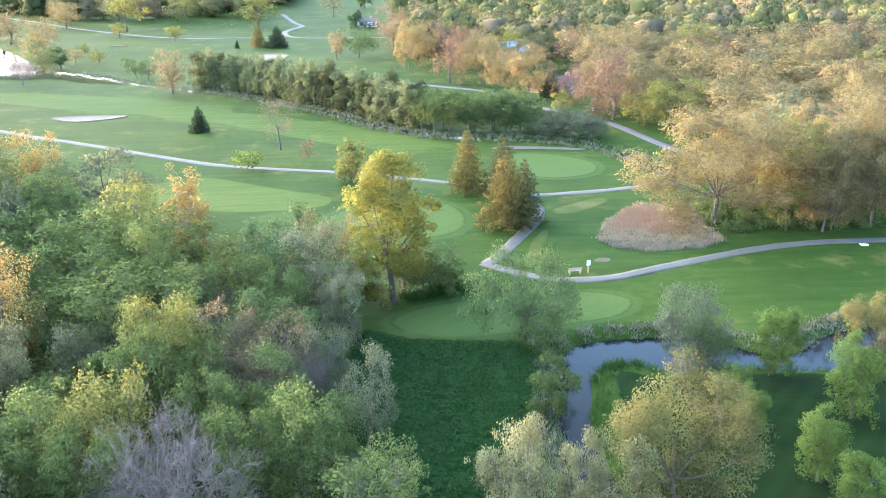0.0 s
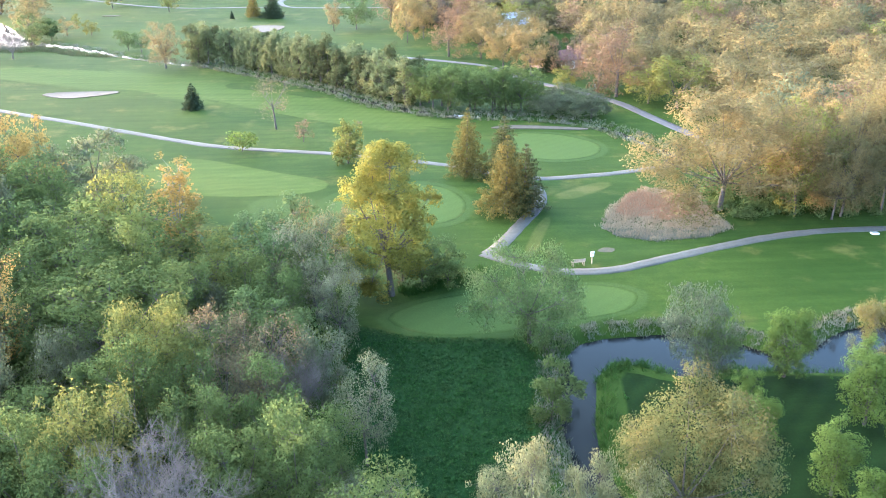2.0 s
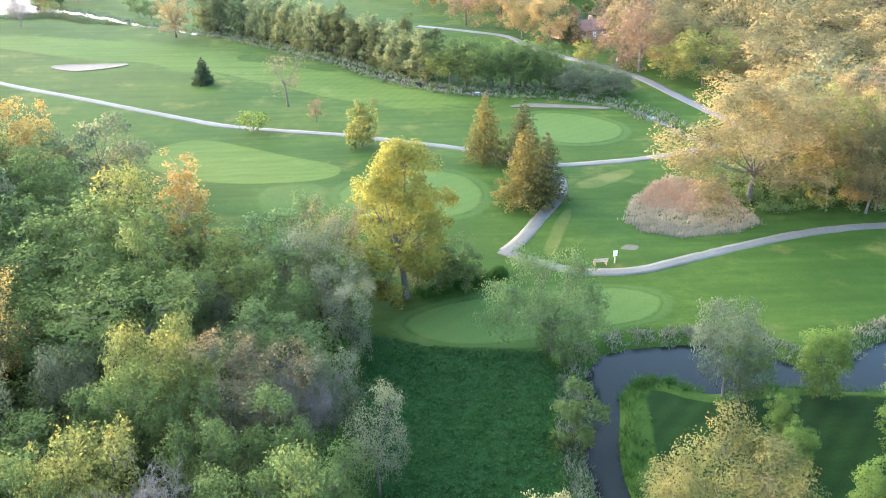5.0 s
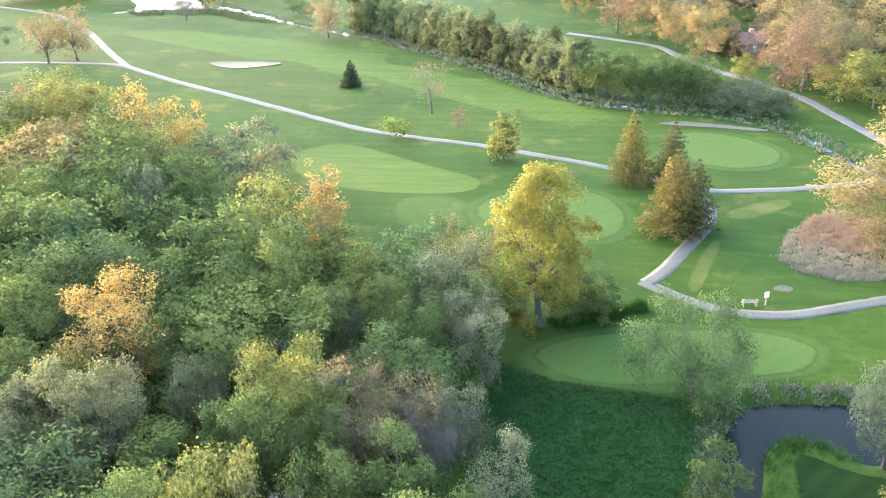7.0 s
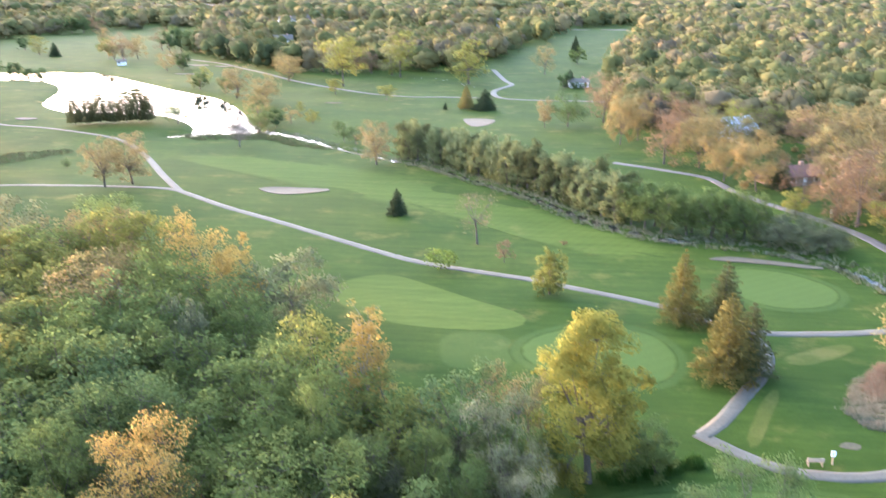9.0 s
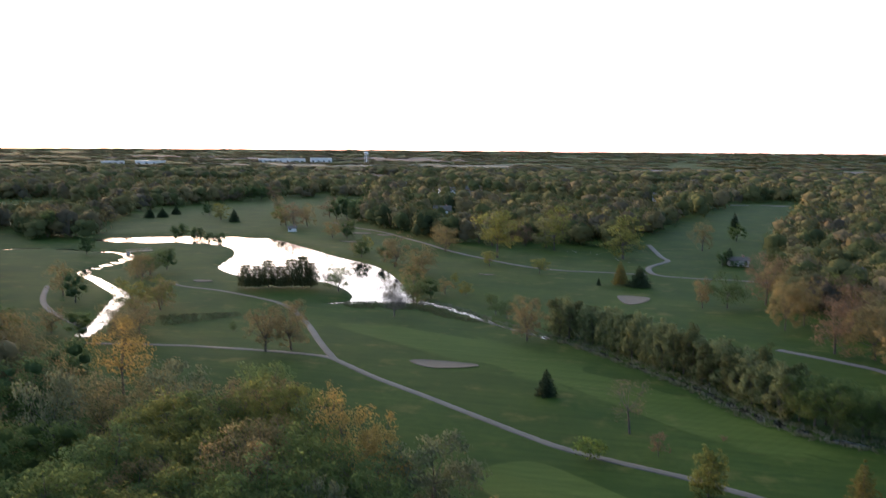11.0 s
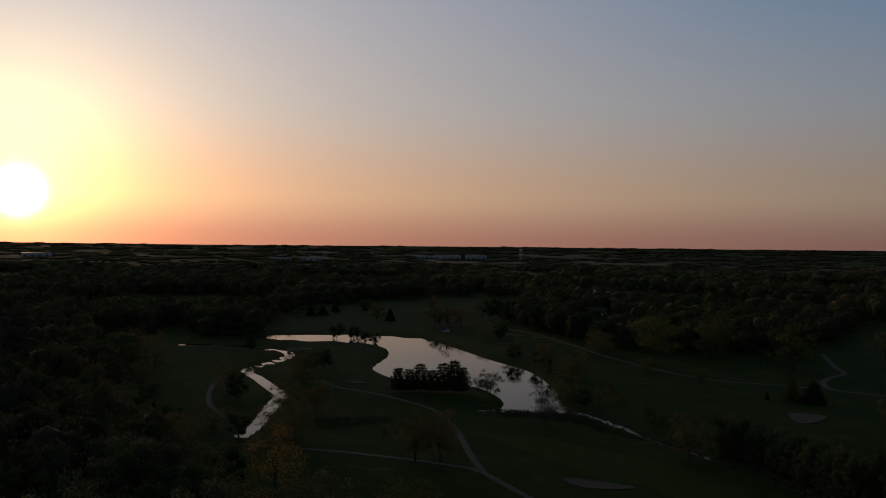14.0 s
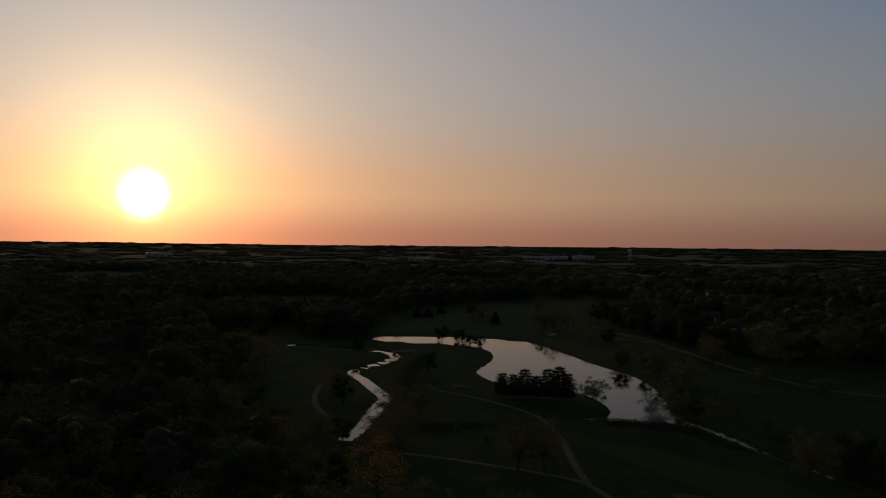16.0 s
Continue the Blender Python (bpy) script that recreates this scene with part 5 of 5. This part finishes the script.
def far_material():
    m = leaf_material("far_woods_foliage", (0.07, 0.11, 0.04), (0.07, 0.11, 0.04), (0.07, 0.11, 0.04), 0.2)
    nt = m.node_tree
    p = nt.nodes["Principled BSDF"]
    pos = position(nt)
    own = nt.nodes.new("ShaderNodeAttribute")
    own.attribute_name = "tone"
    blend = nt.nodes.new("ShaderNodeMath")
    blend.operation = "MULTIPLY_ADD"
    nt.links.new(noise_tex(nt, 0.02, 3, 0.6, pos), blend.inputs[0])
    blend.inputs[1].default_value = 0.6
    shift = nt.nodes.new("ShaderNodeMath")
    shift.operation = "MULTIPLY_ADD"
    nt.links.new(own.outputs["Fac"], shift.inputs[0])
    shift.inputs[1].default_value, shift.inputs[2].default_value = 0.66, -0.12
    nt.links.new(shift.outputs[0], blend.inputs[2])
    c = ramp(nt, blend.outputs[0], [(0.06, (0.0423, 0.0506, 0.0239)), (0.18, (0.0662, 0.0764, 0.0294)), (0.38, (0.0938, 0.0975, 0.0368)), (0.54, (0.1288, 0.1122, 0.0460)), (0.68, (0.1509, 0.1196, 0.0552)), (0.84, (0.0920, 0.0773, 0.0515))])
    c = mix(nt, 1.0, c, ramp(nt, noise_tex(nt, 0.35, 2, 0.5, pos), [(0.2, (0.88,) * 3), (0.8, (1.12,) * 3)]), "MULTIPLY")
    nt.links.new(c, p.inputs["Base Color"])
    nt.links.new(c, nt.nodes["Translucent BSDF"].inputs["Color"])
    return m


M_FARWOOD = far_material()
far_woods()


def stuff(name, poly, count, each, radius, size, mat, label, seed, tall=0.5, upright=False, keep=None, category="plants"):
    """Low plants that nobody could count, in one mesh."""
    rng = np.random.default_rng(seed)
    p = np.array(poly, float)
    lo, hi = p.min(0), p.max(0)
    q = rng.uniform(lo, hi, (count * 4, 2))
    ok = inside(q[:, 0], q[:, 1], p)
    if keep:
        ok &= keep(q[:, 0], q[:, 1])
    q = q[ok][:count]
    z = height(q[:, 0], q[:, 1])
    c = np.column_stack([q, z + tall * 0.45])
    if upright:
        b = np.repeat(np.column_stack([q, z]), each, 0)
        b[:, :2] += rng.standard_normal((len(b), 2)) * radius
        lean = np.column_stack([rng.standard_normal((len(b), 2)) * 0.28, np.ones(len(b))])
        hgt = tall * rng.uniform(0.6, 1.2, (len(b), 1)) * (0.35 + 0.85 * (0.5 + 0.5 * np.sin(b[:, :1] * 1.7 + 2 * np.sin(b[:, 1:2] * 1.1)) * np.sin(b[:, 1:2] * 2.3)))
        w = np.column_stack([rng.standard_normal((len(b), 2)), np.zeros(len(b))])
        w = unit(w) * size
        v = np.stack([b - w, b + w, b + lean * hgt + w * 0.35, b + lean * hgt - w * 0.35], 1).reshape(-1, 3)
    else:
        me = leaf_mesh(name, *leaves(rng, c, radius * rng.uniform(0.6, 1.3, len(c)), each, size, tall / max(radius, 0.01) * 0.5), mat)
    ob = new(name, mesh_from(name, v, np.arange(len(v)).reshape(-1, 4), mat) if upright else me)
    return tagged(ob, label, category, kind="stuff")


dry_land = lambda x, y: to_line(x, y, RIVER_LINE)[0] - to_line(x, y, RIVER_LINE)[1] > 0.2
stuff("undergrowth", NEAR_WOOD, 1500, 36, 1.6, 0.30, LEAF["green"], "low green undergrowth below the trees", 21, 2.6)
stuff("undergrowth", RIGHT_WOOD, 600, 26, 1.3, 0.5, LEAF["tan"], "tan and green brush below the oaks", 22, 1.4)
stuff("undergrowth", [(56, 100), (50, 98.5), (47, 105), (52, 118), (60, 126), (72, 106), (84, 101), (64, 97.5)], 300, 100, 0.9, 0.13, LEAF["sallow"], "green and yellow brush at the foot of the oaks", 23, 1.3)
stuff("meadow_weeds", [(-4.0, 72), (2, 69), (8, 68.2), (13, 67), (15, 62), (13.4, 52), (11, 44), (8, 34), (0, 32), (-4.5, 42), (-5.5, 53), (-6, 62)], 7500, 7, 0.22, 0.085, M_WEED, "dark leafy weeds of the meadow", 24, 0.28, keep=dry_land)
stuff("ditch_grass", [(1.5, 80.0), (6, 82.0), (11.5, 84.6), (12.2, 83.6), (7, 80.9), (2.5, 79.0)], 420, 10, 0.25, 0.04, M_BANK, "dark long grass along the ditch", 28, 0.9, True)
stuff("marsh_grass", [(-127.4, 262.0), (-113.9, 267.1), (-98.4, 267.0), (-88.6, 260.6), (-69.3, 243.5), (-76.5, 244.7), (-94.6, 256.2), (-116.0, 253.7)], 600, 8, 0.6, 0.06, M_MARSH, "brown marsh grass along the pond shore", 41, 0.7, True)
stuff("marsh_grass", [(-164.0, 220.9), (-155.5, 227.1), (-144.5, 233.1), (-140.5, 229.4), (-147.5, 217.6), (-153.4, 208.4)], 260, 8, 0.6, 0.06, M_MARSH, "dry brown grass along a ditch", 42, 0.6, True)
REED_BED = [(29.6, 97.8), (33.3, 106), (41, 114.5), (48, 110), (47, 102.4), (47.3, 96.2), (42.6, 93.4), (35.3, 92.5), (31.2, 94.3)]
stuff("reed_bed", REED_BED, 2600, 8, 0.28, 0.035, M_REED, "tan dry reeds on a low mound", 25, 0.5, True)
stuff("reed_bed", [(33, 103), (38, 112), (46, 110), (46, 102), (40, 100)], 1300, 8, 0.28, 0.035, M_REEDROSE, "rosy dry grass among the reeds", 26, 0.6, True)
stuff("reed_bed", [(30, 97.5), (36, 96), (47, 96.5), (42.6, 93.2), (35.3, 92.3), (31.2, 94.1)], 900, 8, 0.25, 0.04, M_STRAW, "pale straw at the foot of the reeds", 27, 0.35, True)


def along(line, lo, hi, side, count, each, radius, size, mat, label, seed, tall, upright, name, start=0.0, stop=1.0):
    """Bank plants between lo and hi metres from the water's edge."""
    rng = np.random.default_rng(seed)
    n = len(line)
    i = rng.integers(int(start * (n - 2)), max(int(stop * (n - 2)), 1), count)
    u = rng.random(count)[:, None]
    p = line[i] + (line[i + 1] - line[i]) * u
    d = unit((line[i + 1] - line[i])[:, :2])
    s = np.stack([d[:, 1], -d[:, 0]], -1) * (rng.choice((-1, 1), count) if side == 0 else side)[:, None] if side == 0 else np.stack([d[:, 1], -d[:, 0]], -1) * side
    q = p[:, :2] + s * (p[:, 2:3] + rng.uniform(lo, hi, (count, 1)))
    z = height(q[:, 0], q[:, 1])
    ok = z > WATER_Z - 0.05
    q, z = q[ok], z[ok]
    if upright:
        b = np.repeat(np.column_stack([q, z]), each, 0)
        b[:, :2] += rng.standard_normal((len(b), 2)) * radius
        lean = np.column_stack([rng.standard_normal((len(b), 2)) * 0.5, np.ones(len(b))])
        hgt = tall * rng.uniform(0.5, 1.2, (len(b), 1))
        w = unit(np.column_stack([rng.standard_normal((len(b), 2)), np.zeros(len(b))])) * size
        v = np.stack([b - w, b + w, b + lean * hgt + w * 0.35, b + lean * hgt - w * 0.35], 1).reshape(-1, 3)
    else:
        me = leaf_mesh(name, *leaves(rng, np.column_stack([q, z + tall * 0.3]), np.full(len(q), radius), each, size, 0.6), mat)
    tagged(new(name, mesh_from(name, v, np.arange(len(v)).reshape(-1, 4), mat) if upright else me), label, "plants", kind="stuff")


along(RIVER_LINE, -0.1, 2.2, 1, 3200, 7, 0.25, 0.035, M_STRAW, "pale flattened straw on the river bank", 31, 0.30, True, "bank_straw", 0.10, 0.62)
along(RIVER_LINE, 0.0, 1.6, -1, 1100, 8, 0.2, 0.03, M_BANK, "long green grass on the river bank", 32, 0.6, True, "bank_grass", 0.2, 0.95)
along(RIVER_LINE, 0.6, 2.6, 0, 700, 8, 0.3, 0.12, M_BANK, "green weeds on the river bank", 33, 0.4, False, "bank_weeds", 0.1, 0.95)
along(CREEK_LINE, -0.2, 1.6, 0, 900, 6, 0.4, 0.06, M_STRAW, "straw and dry grass along the creek", 34, 0.6, True, "creek_straw")
along(CREEK_LINE, 0.5, 3.0, 0, 700, 8, 0.5, 0.2, LEAF["grey"], "grey-green brush along the creek", 35, 0.7, False, "creek_brush", 0.35, 1.0)


def creek_stones():
    rng = np.random.default_rng(8)
    proto = []
    for k in range(4):
        bm = bmesh.new()
        bmesh.ops.create_icosphere(bm, subdivisions=1, radius=1.0)
        for vert in bm.verts:
            vert.co *= 0.75 + 0.45 * noise.noise(vert.co * 1.3 + Vector((k * 7, 0, 0)))
            vert.co.z *= 0.6
        me = bpy.data.meshes.new("stone")
        bm.to_mesh(me)
        bm.free()
        me.materials.append(M_ROCK)
        proto.append(me)
    bed = tagged(new("creek_bed"), "pale boulders lining the shallow creek", "stones")
    bed.location = (CREEK_LINE[0][0], CREEK_LINE[0][1], 0)
    for _ in range(280):
        i = int((len(CREEK_LINE) - 2) * rng.random() ** 1.5)
        p = CREEK_LINE[i] + (CREEK_LINE[i + 1] - CREEK_LINE[i]) * rng.random()
        off = rng.standard_normal(2) * 1.0
        x, y = p[0] + off[0], p[1] + off[1]
        ob = new("stone", proto[rng.integers(0, 4)])
        ob.parent = bed
        k = rng.uniform(0.25, 0.65)
        ob.matrix_world = pose(x, y, float(height(x, y)) + 0.1 * k, rng.uniform(-20, 20), rng.uniform(-20, 20), rng.uniform(0, 360)) @ Matrix.Diagonal((k, k * rng.uniform(0.7, 1.2), k, 1))


creek_stones()

# ---- built things ----
M_WALLWHITE = plain_material("white_siding", (0.62, 0.61, 0.58), (0.72, 0.71, 0.68), 0.7, 1.5)
M_WALLBROWN = plain_material("brown_siding", (0.17, 0.12, 0.09), (0.24, 0.17, 0.12), 0.8, 1.5)
M_WALLBRICK = plain_material("brick_wall", (0.30, 0.17, 0.13), (0.38, 0.22, 0.17), 0.85, 3)
M_WALLBLUE = plain_material("blue_grey_siding", (0.2280, 0.2820, 0.3360), (0.2760, 0.3300, 0.3840), 0.7, 1.5)
M_ROOFGREY = plain_material("grey_shingles", (0.085, 0.075, 0.066), (0.125, 0.112, 0.10), 0.9, 2)
M_ROOFRED = plain_material("red_brown_shingles", (0.1000, 0.0450, 0.0400), (0.1350, 0.0650, 0.0550), 0.9, 2)
M_ROOFBLUE = plain_material("pale_blue_roof", (0.2750, 0.3300, 0.3960), (0.3190, 0.3740, 0.4400), 0.5, 2)
M_TRIM = plain_material("white_trim", (0.70, 0.70, 0.68), (0.78, 0.78, 0.76), 0.6, 2)
M_METAL = plain_material("pale_steel", (0.55, 0.56, 0.57), (0.65, 0.66, 0.66), 0.5, 0.2)
M_WOOD = plain_material("weathered_wood", (0.24, 0.18, 0.13), (0.34, 0.27, 0.20), 0.85, 8, 0, 0.005)
M_SIGN = plain_material("white_sign_board", (0.74, 0.76, 0.76), (0.80, 0.82, 0.82), 0.5, 4)
M_MARK = plain_material("green_print", (0.05, 0.22, 0.12), (0.07, 0.26, 0.14), 0.6, 4)


def glass_pane():
    m, nt, p = material("window_glass", 0.08, spec=0.6)
    p.inputs["Base Color"].default_value = (0.03, 0.035, 0.04, 1)
    return m


M_GLASS = glass_pane()


def house(x, y, turn, wide, deep, eaves, ridge, wall, roof, label, category="house"):
    root = new("house")
    root.matrix_world = pose(x, y, float(height(x, y)), rz=turn)
    tagged(root, label, category)
    w, d = wide / 2, deep / 2
    body = part("wall", block(-w, -d, -0.5, w, d, eaves, bevel=0.03), wall, root)
    for s in (-1, 1):
        bm = bmesh.new()
        pts = [bm.verts.new(p) for p in ((s * w, -d, eaves), (s * w, d, eaves), (s * w, 0, ridge - 0.1), (s * (w - 0.2), -d, eaves), (s * (w - 0.2), d, eaves), (s * (w - 0.2), 0, ridge - 0.1))]
        for f in ((0, 1, 2), (3, 5, 4), (0, 3, 4, 1), (1, 4, 5, 2), (2, 5, 3, 0)):
            bm.faces.new([pts[k] for k in f])
        part("gable", bm, wall, root)
    o = 0.5
    bm = bmesh.new()
    for s in (-1, 1):
        edge = eaves - (ridge - eaves) / d * o
        low = [(-w - o, s * (d + o), edge), (w + o, s * (d + o), edge), (w + o, 0, ridge), (-w - o, 0, ridge)]
        a = [bm.verts.new(p) for p in low]
        b = [bm.verts.new((p[0], p[1], p[2] + 0.22)) for p in low]
        for f in ((a[3], a[2], a[1], a[0]), tuple(b)):
            bm.faces.new(f)
        for k in range(4):
            bm.faces.new((a[k], a[(k + 1) % 4], b[(k + 1) % 4], b[k]))
    top = part("roof", bm, roof, root)
    part("chimney", block(w * 0.4, -0.5, eaves, w * 0.4 + 0.9, 0.5, ridge + 1.0, bevel=0.03), M_WALLBRICK, top)
    storeys = 2 if eaves > 4.5 else 1
    n = max(2, int(wide / 3))
    for lvl in range(storeys):
        z = 1.0 + lvl * 2.8
        for k in range(n):
            cx = -w + wide * (k + 0.5) / n
            for s in (-1, 1):
                if lvl == 0 and k == n // 2 and s == -1:
                    part("door", block(cx - 0.5, -d - 0.08, 0, cx + 0.5, -d + 0.02, 2.1, bevel=0.02), M_TRIM, root)
                    continue
                win = part("window", block(cx - 0.7, s * d - 0.08, z - 0.1, cx + 0.7, s * d + 0.08, z + 1.4, bevel=0.02), M_TRIM, root)
                part("pane", block(cx - 0.58, s * d - 0.1, z, cx + 0.58, s * d + 0.1, z + 1.3), M_GLASS, win)
    return root


for x, y, turn, wide, deep, eaves, ridge, a, b in HOUSES:
    wall, roof = (M_WALLWHITE, M_WALLBROWN, M_WALLBRICK, M_WALLBLUE)[a], (M_ROOFGREY, M_ROOFRED, M_ROOFBLUE)[b]
    house(x, y, turn, wide, deep, eaves, ridge, wall, roof, ("white sided", "brown sided", "brick", "blue-grey sided")[a] + " house with a " + ("grey shingle", "red-brown shingle", "pale blue metal")[b] + " roof")
house(2, 409, 12, 9, 5, 2.6, 3.8, M_WALLWHITE, M_ROOFGREY, "small white hut with a grey roof on the course", "hut")


def hall(x, y, turn, wide, deep, tall):
    """A long low works building on the plain."""
    root = new("warehouse")
    root.matrix_world = pose(x, y, float(height(x, y)), rz=turn)
    tagged(root, "long low white works building far off", "warehouse", "works on the plain")
    part("wall", block(-wide / 2, -deep / 2, -1, wide / 2, deep / 2, tall, bevel=0.1), M_WALLWHITE, root)
    part("roof", block(-wide / 2 - 0.6, -deep / 2 - 0.6, tall, wide / 2 + 0.6, deep / 2 + 0.6, tall + 0.8, bevel=0.1), M_METAL, root)
    for k in range(4):
        cx = -wide / 2 + wide * (k + 0.5) / 4
        part("loading_door", block(cx - 3, -deep / 2 - 0.15, 0, cx + 3, -deep / 2 + 0.1, 5), M_ROOFGREY, root)


for row in ((-1351, 2528, 28, 90, 40, 11), (-1290, 2620, 28, 70, 40, 12), (-1420, 2500, 28, 60, 30, 9), (-1531, 2045, 36, 80, 30, 9), (-1600, 1975, 38, 60, 30, 8), (-2300, 1700, 50, 80, 35, 10)):
    hall(*row)


def water_tower(x, y):
    root = new("water_tower")
    root.matrix_world = pose(x, y, float(height(x, y)))
    tagged(root, "pale steel water tower on slim legs far off", "water tower")
    bm = bmesh.new()
    bmesh.ops.create_uvsphere(bm, u_segments=20, v_segments=12, radius=7)
    bmesh.ops.scale(bm, vec=(1, 1, 0.7), verts=bm.verts[:])
    bmesh.ops.translate(bm, vec=(0, 0, 31), verts=bm.verts[:])
    part("tank", bm, M_METAL, root, smooth=True)
    st = Stems()
    st.add((0, 0, -1), (0, 0, 28), 1.8, 1.2, 12, None, 2)
    part_mesh("column", st.mesh("column", M_METAL), root)
    for k in range(6):
        st = Stems()
        q = k * math.pi / 3
        st.add((7 * math.cos(q), 7 * math.sin(q), -1), (5.5 * math.cos(q), 5.5 * math.sin(q), 30), 0.35, 0.3, 6, None, 1)
        part_mesh("leg", st.mesh("leg", M_METAL), root)


water_tower(-1135, 2639)


def mast(x, y, tall):
    root = new("radio_mast")
    root.matrix_world = pose(x, y, float(height(x, y)))
    tagged(root, "thin steel radio mast on the horizon", "mast")
    st = Stems()
    st.add((0, 0, -1), (0, 0, tall), 1.1, 0.6, 6, None, 3)
    part_mesh("pole", st.mesh("pole", M_METAL), root)
    st = Stems()
    st.add((-2.5, 0, tall * 0.82), (2.5, 0, tall * 0.82), 0.4, 0.4, 5, None, 1)
    part_mesh("antenna", st.mesh("antenna", M_METAL), root)


def bench(x, y, turn):
    root = new("bench")
    root.matrix_world = pose(x, y, float(height(x, y)) + 0.03, rz=turn)
    tagged(root, "weathered wooden slatted bench beside the cart path", "bench")
    for k in range(3):
        part("seat_slat", block(-0.85, -0.22 + 0.15 * k, 0.43, 0.85, -0.10 + 0.15 * k, 0.47, bevel=0.008), M_WOOD, root)
    for k in range(3):
        part("back_slat", block(-0.85, 0.24 + 0.03 * k, 0.55 + 0.14 * k, 0.85, 0.28 + 0.03 * k, 0.66 + 0.14 * k, bevel=0.008), M_WOOD, root)
    for s in (-0.7, 0.7):
        for y0, top in ((-0.2, 0.43), (0.24, 0.95)):
            part("leg", block(s - 0.04, y0 - 0.04, -0.05, s + 0.04, y0 + 0.04, top, bevel=0.006), M_WOOD, root)
        part("armrest", block(s - 0.05, -0.24, 0.64, s + 0.05, 0.28, 0.68, bevel=0.008), M_WOOD, root)


bench(23.4, 85.6, 186)


def tee_sign(x, y, turn):
    root = new("tee_sign")
    root.matrix_world = pose(x, y, float(height(x, y)), rz=turn)
    tagged(root, "white tee sign on a wooden post", "sign")
    part("post", block(-0.06, -0.06, -0.1, 0.06, 0.06, 1.0, bevel=0.01), M_WOOD, root)
    board = part("board", block(-0.24, -0.04, 0.95, 0.24, 0.04, 1.6, bevel=0.015), M_SIGN, root)
    for k in range(3):
        part("print_bar", block(-0.17, -0.046, 1.42 - 0.15 * k, 0.17 - 0.07 * k, -0.039, 1.49 - 0.15 * k), M_MARK, board)


tee_sign(25.2, 85.9, 8)


def valve_cover(x, y):
    root = new("valve_box")
    root.matrix_world = pose(x, y, float(height(x, y)))
    tagged(root, "low pale irrigation valve box in the turf", "valve box")
    part("body", block(-0.5, -0.35, -0.1, 0.5, 0.35, 0.16, bevel=0.03), M_SIGN, root)
    part("lid", block(-0.44, -0.3, 0.16, 0.44, 0.3, 0.2, bevel=0.015), M_ROCK, root)


valve_cover(65.6, 92.4)


def marker_post(x, y):
    root = new("marker_post")
    root.matrix_world = pose(x, y, float(height(x, y)), rz=20)
    tagged(root, "short white marker post beside the service road", "post")
    part("post", block(-0.1, -0.1, -0.1, 0.1, 0.1, 1.5, bevel=0.02), M_WOOD, root)
    part("panel", block(-0.3, -0.13, 0.8, 0.3, -0.1, 1.6, bevel=0.01), M_SIGN, root)


marker_post(52.3, 186.6)


house(-254.8, 474.8, 20, 4.5, 3.5, 2.2, 3.2, M_WALLWHITE, M_ROOFGREY, "small white shelter with a grey roof by the pond", "hut")


def footbridge(x, y, turn, span):
    root = new("footbridge")
    root.matrix_world = pose(x, y, 0, rz=turn)
    tagged(root, "weathered timber cart bridge over the creek", "bridge")
    part("deck", block(-span / 2, -1.3, 0.1, span / 2, 1.3, 0.28, bevel=0.02), M_WOOD, root)
    for s in (-1.25, 1.25):
        rail = part("rail", block(-span / 2, s - 0.05, 1.05, span / 2, s + 0.05, 1.17, bevel=0.01), M_WOOD, root)
        for k in range(6):
            px = -span / 2 + span * k / 5
            part("post", block(px - 0.06, s - 0.06, 0.0, px + 0.06, s + 0.06, 1.06), M_WOOD, rail)
    for s in (-span / 2 + 0.4, span / 2 - 0.4):
        part("footing", block(s - 0.4, -1.4, -1.2, s + 0.4, 1.4, 0.1, bevel=0.03), M_ROCK, root)


footbridge(-273.9, 354.9, 60, 12)
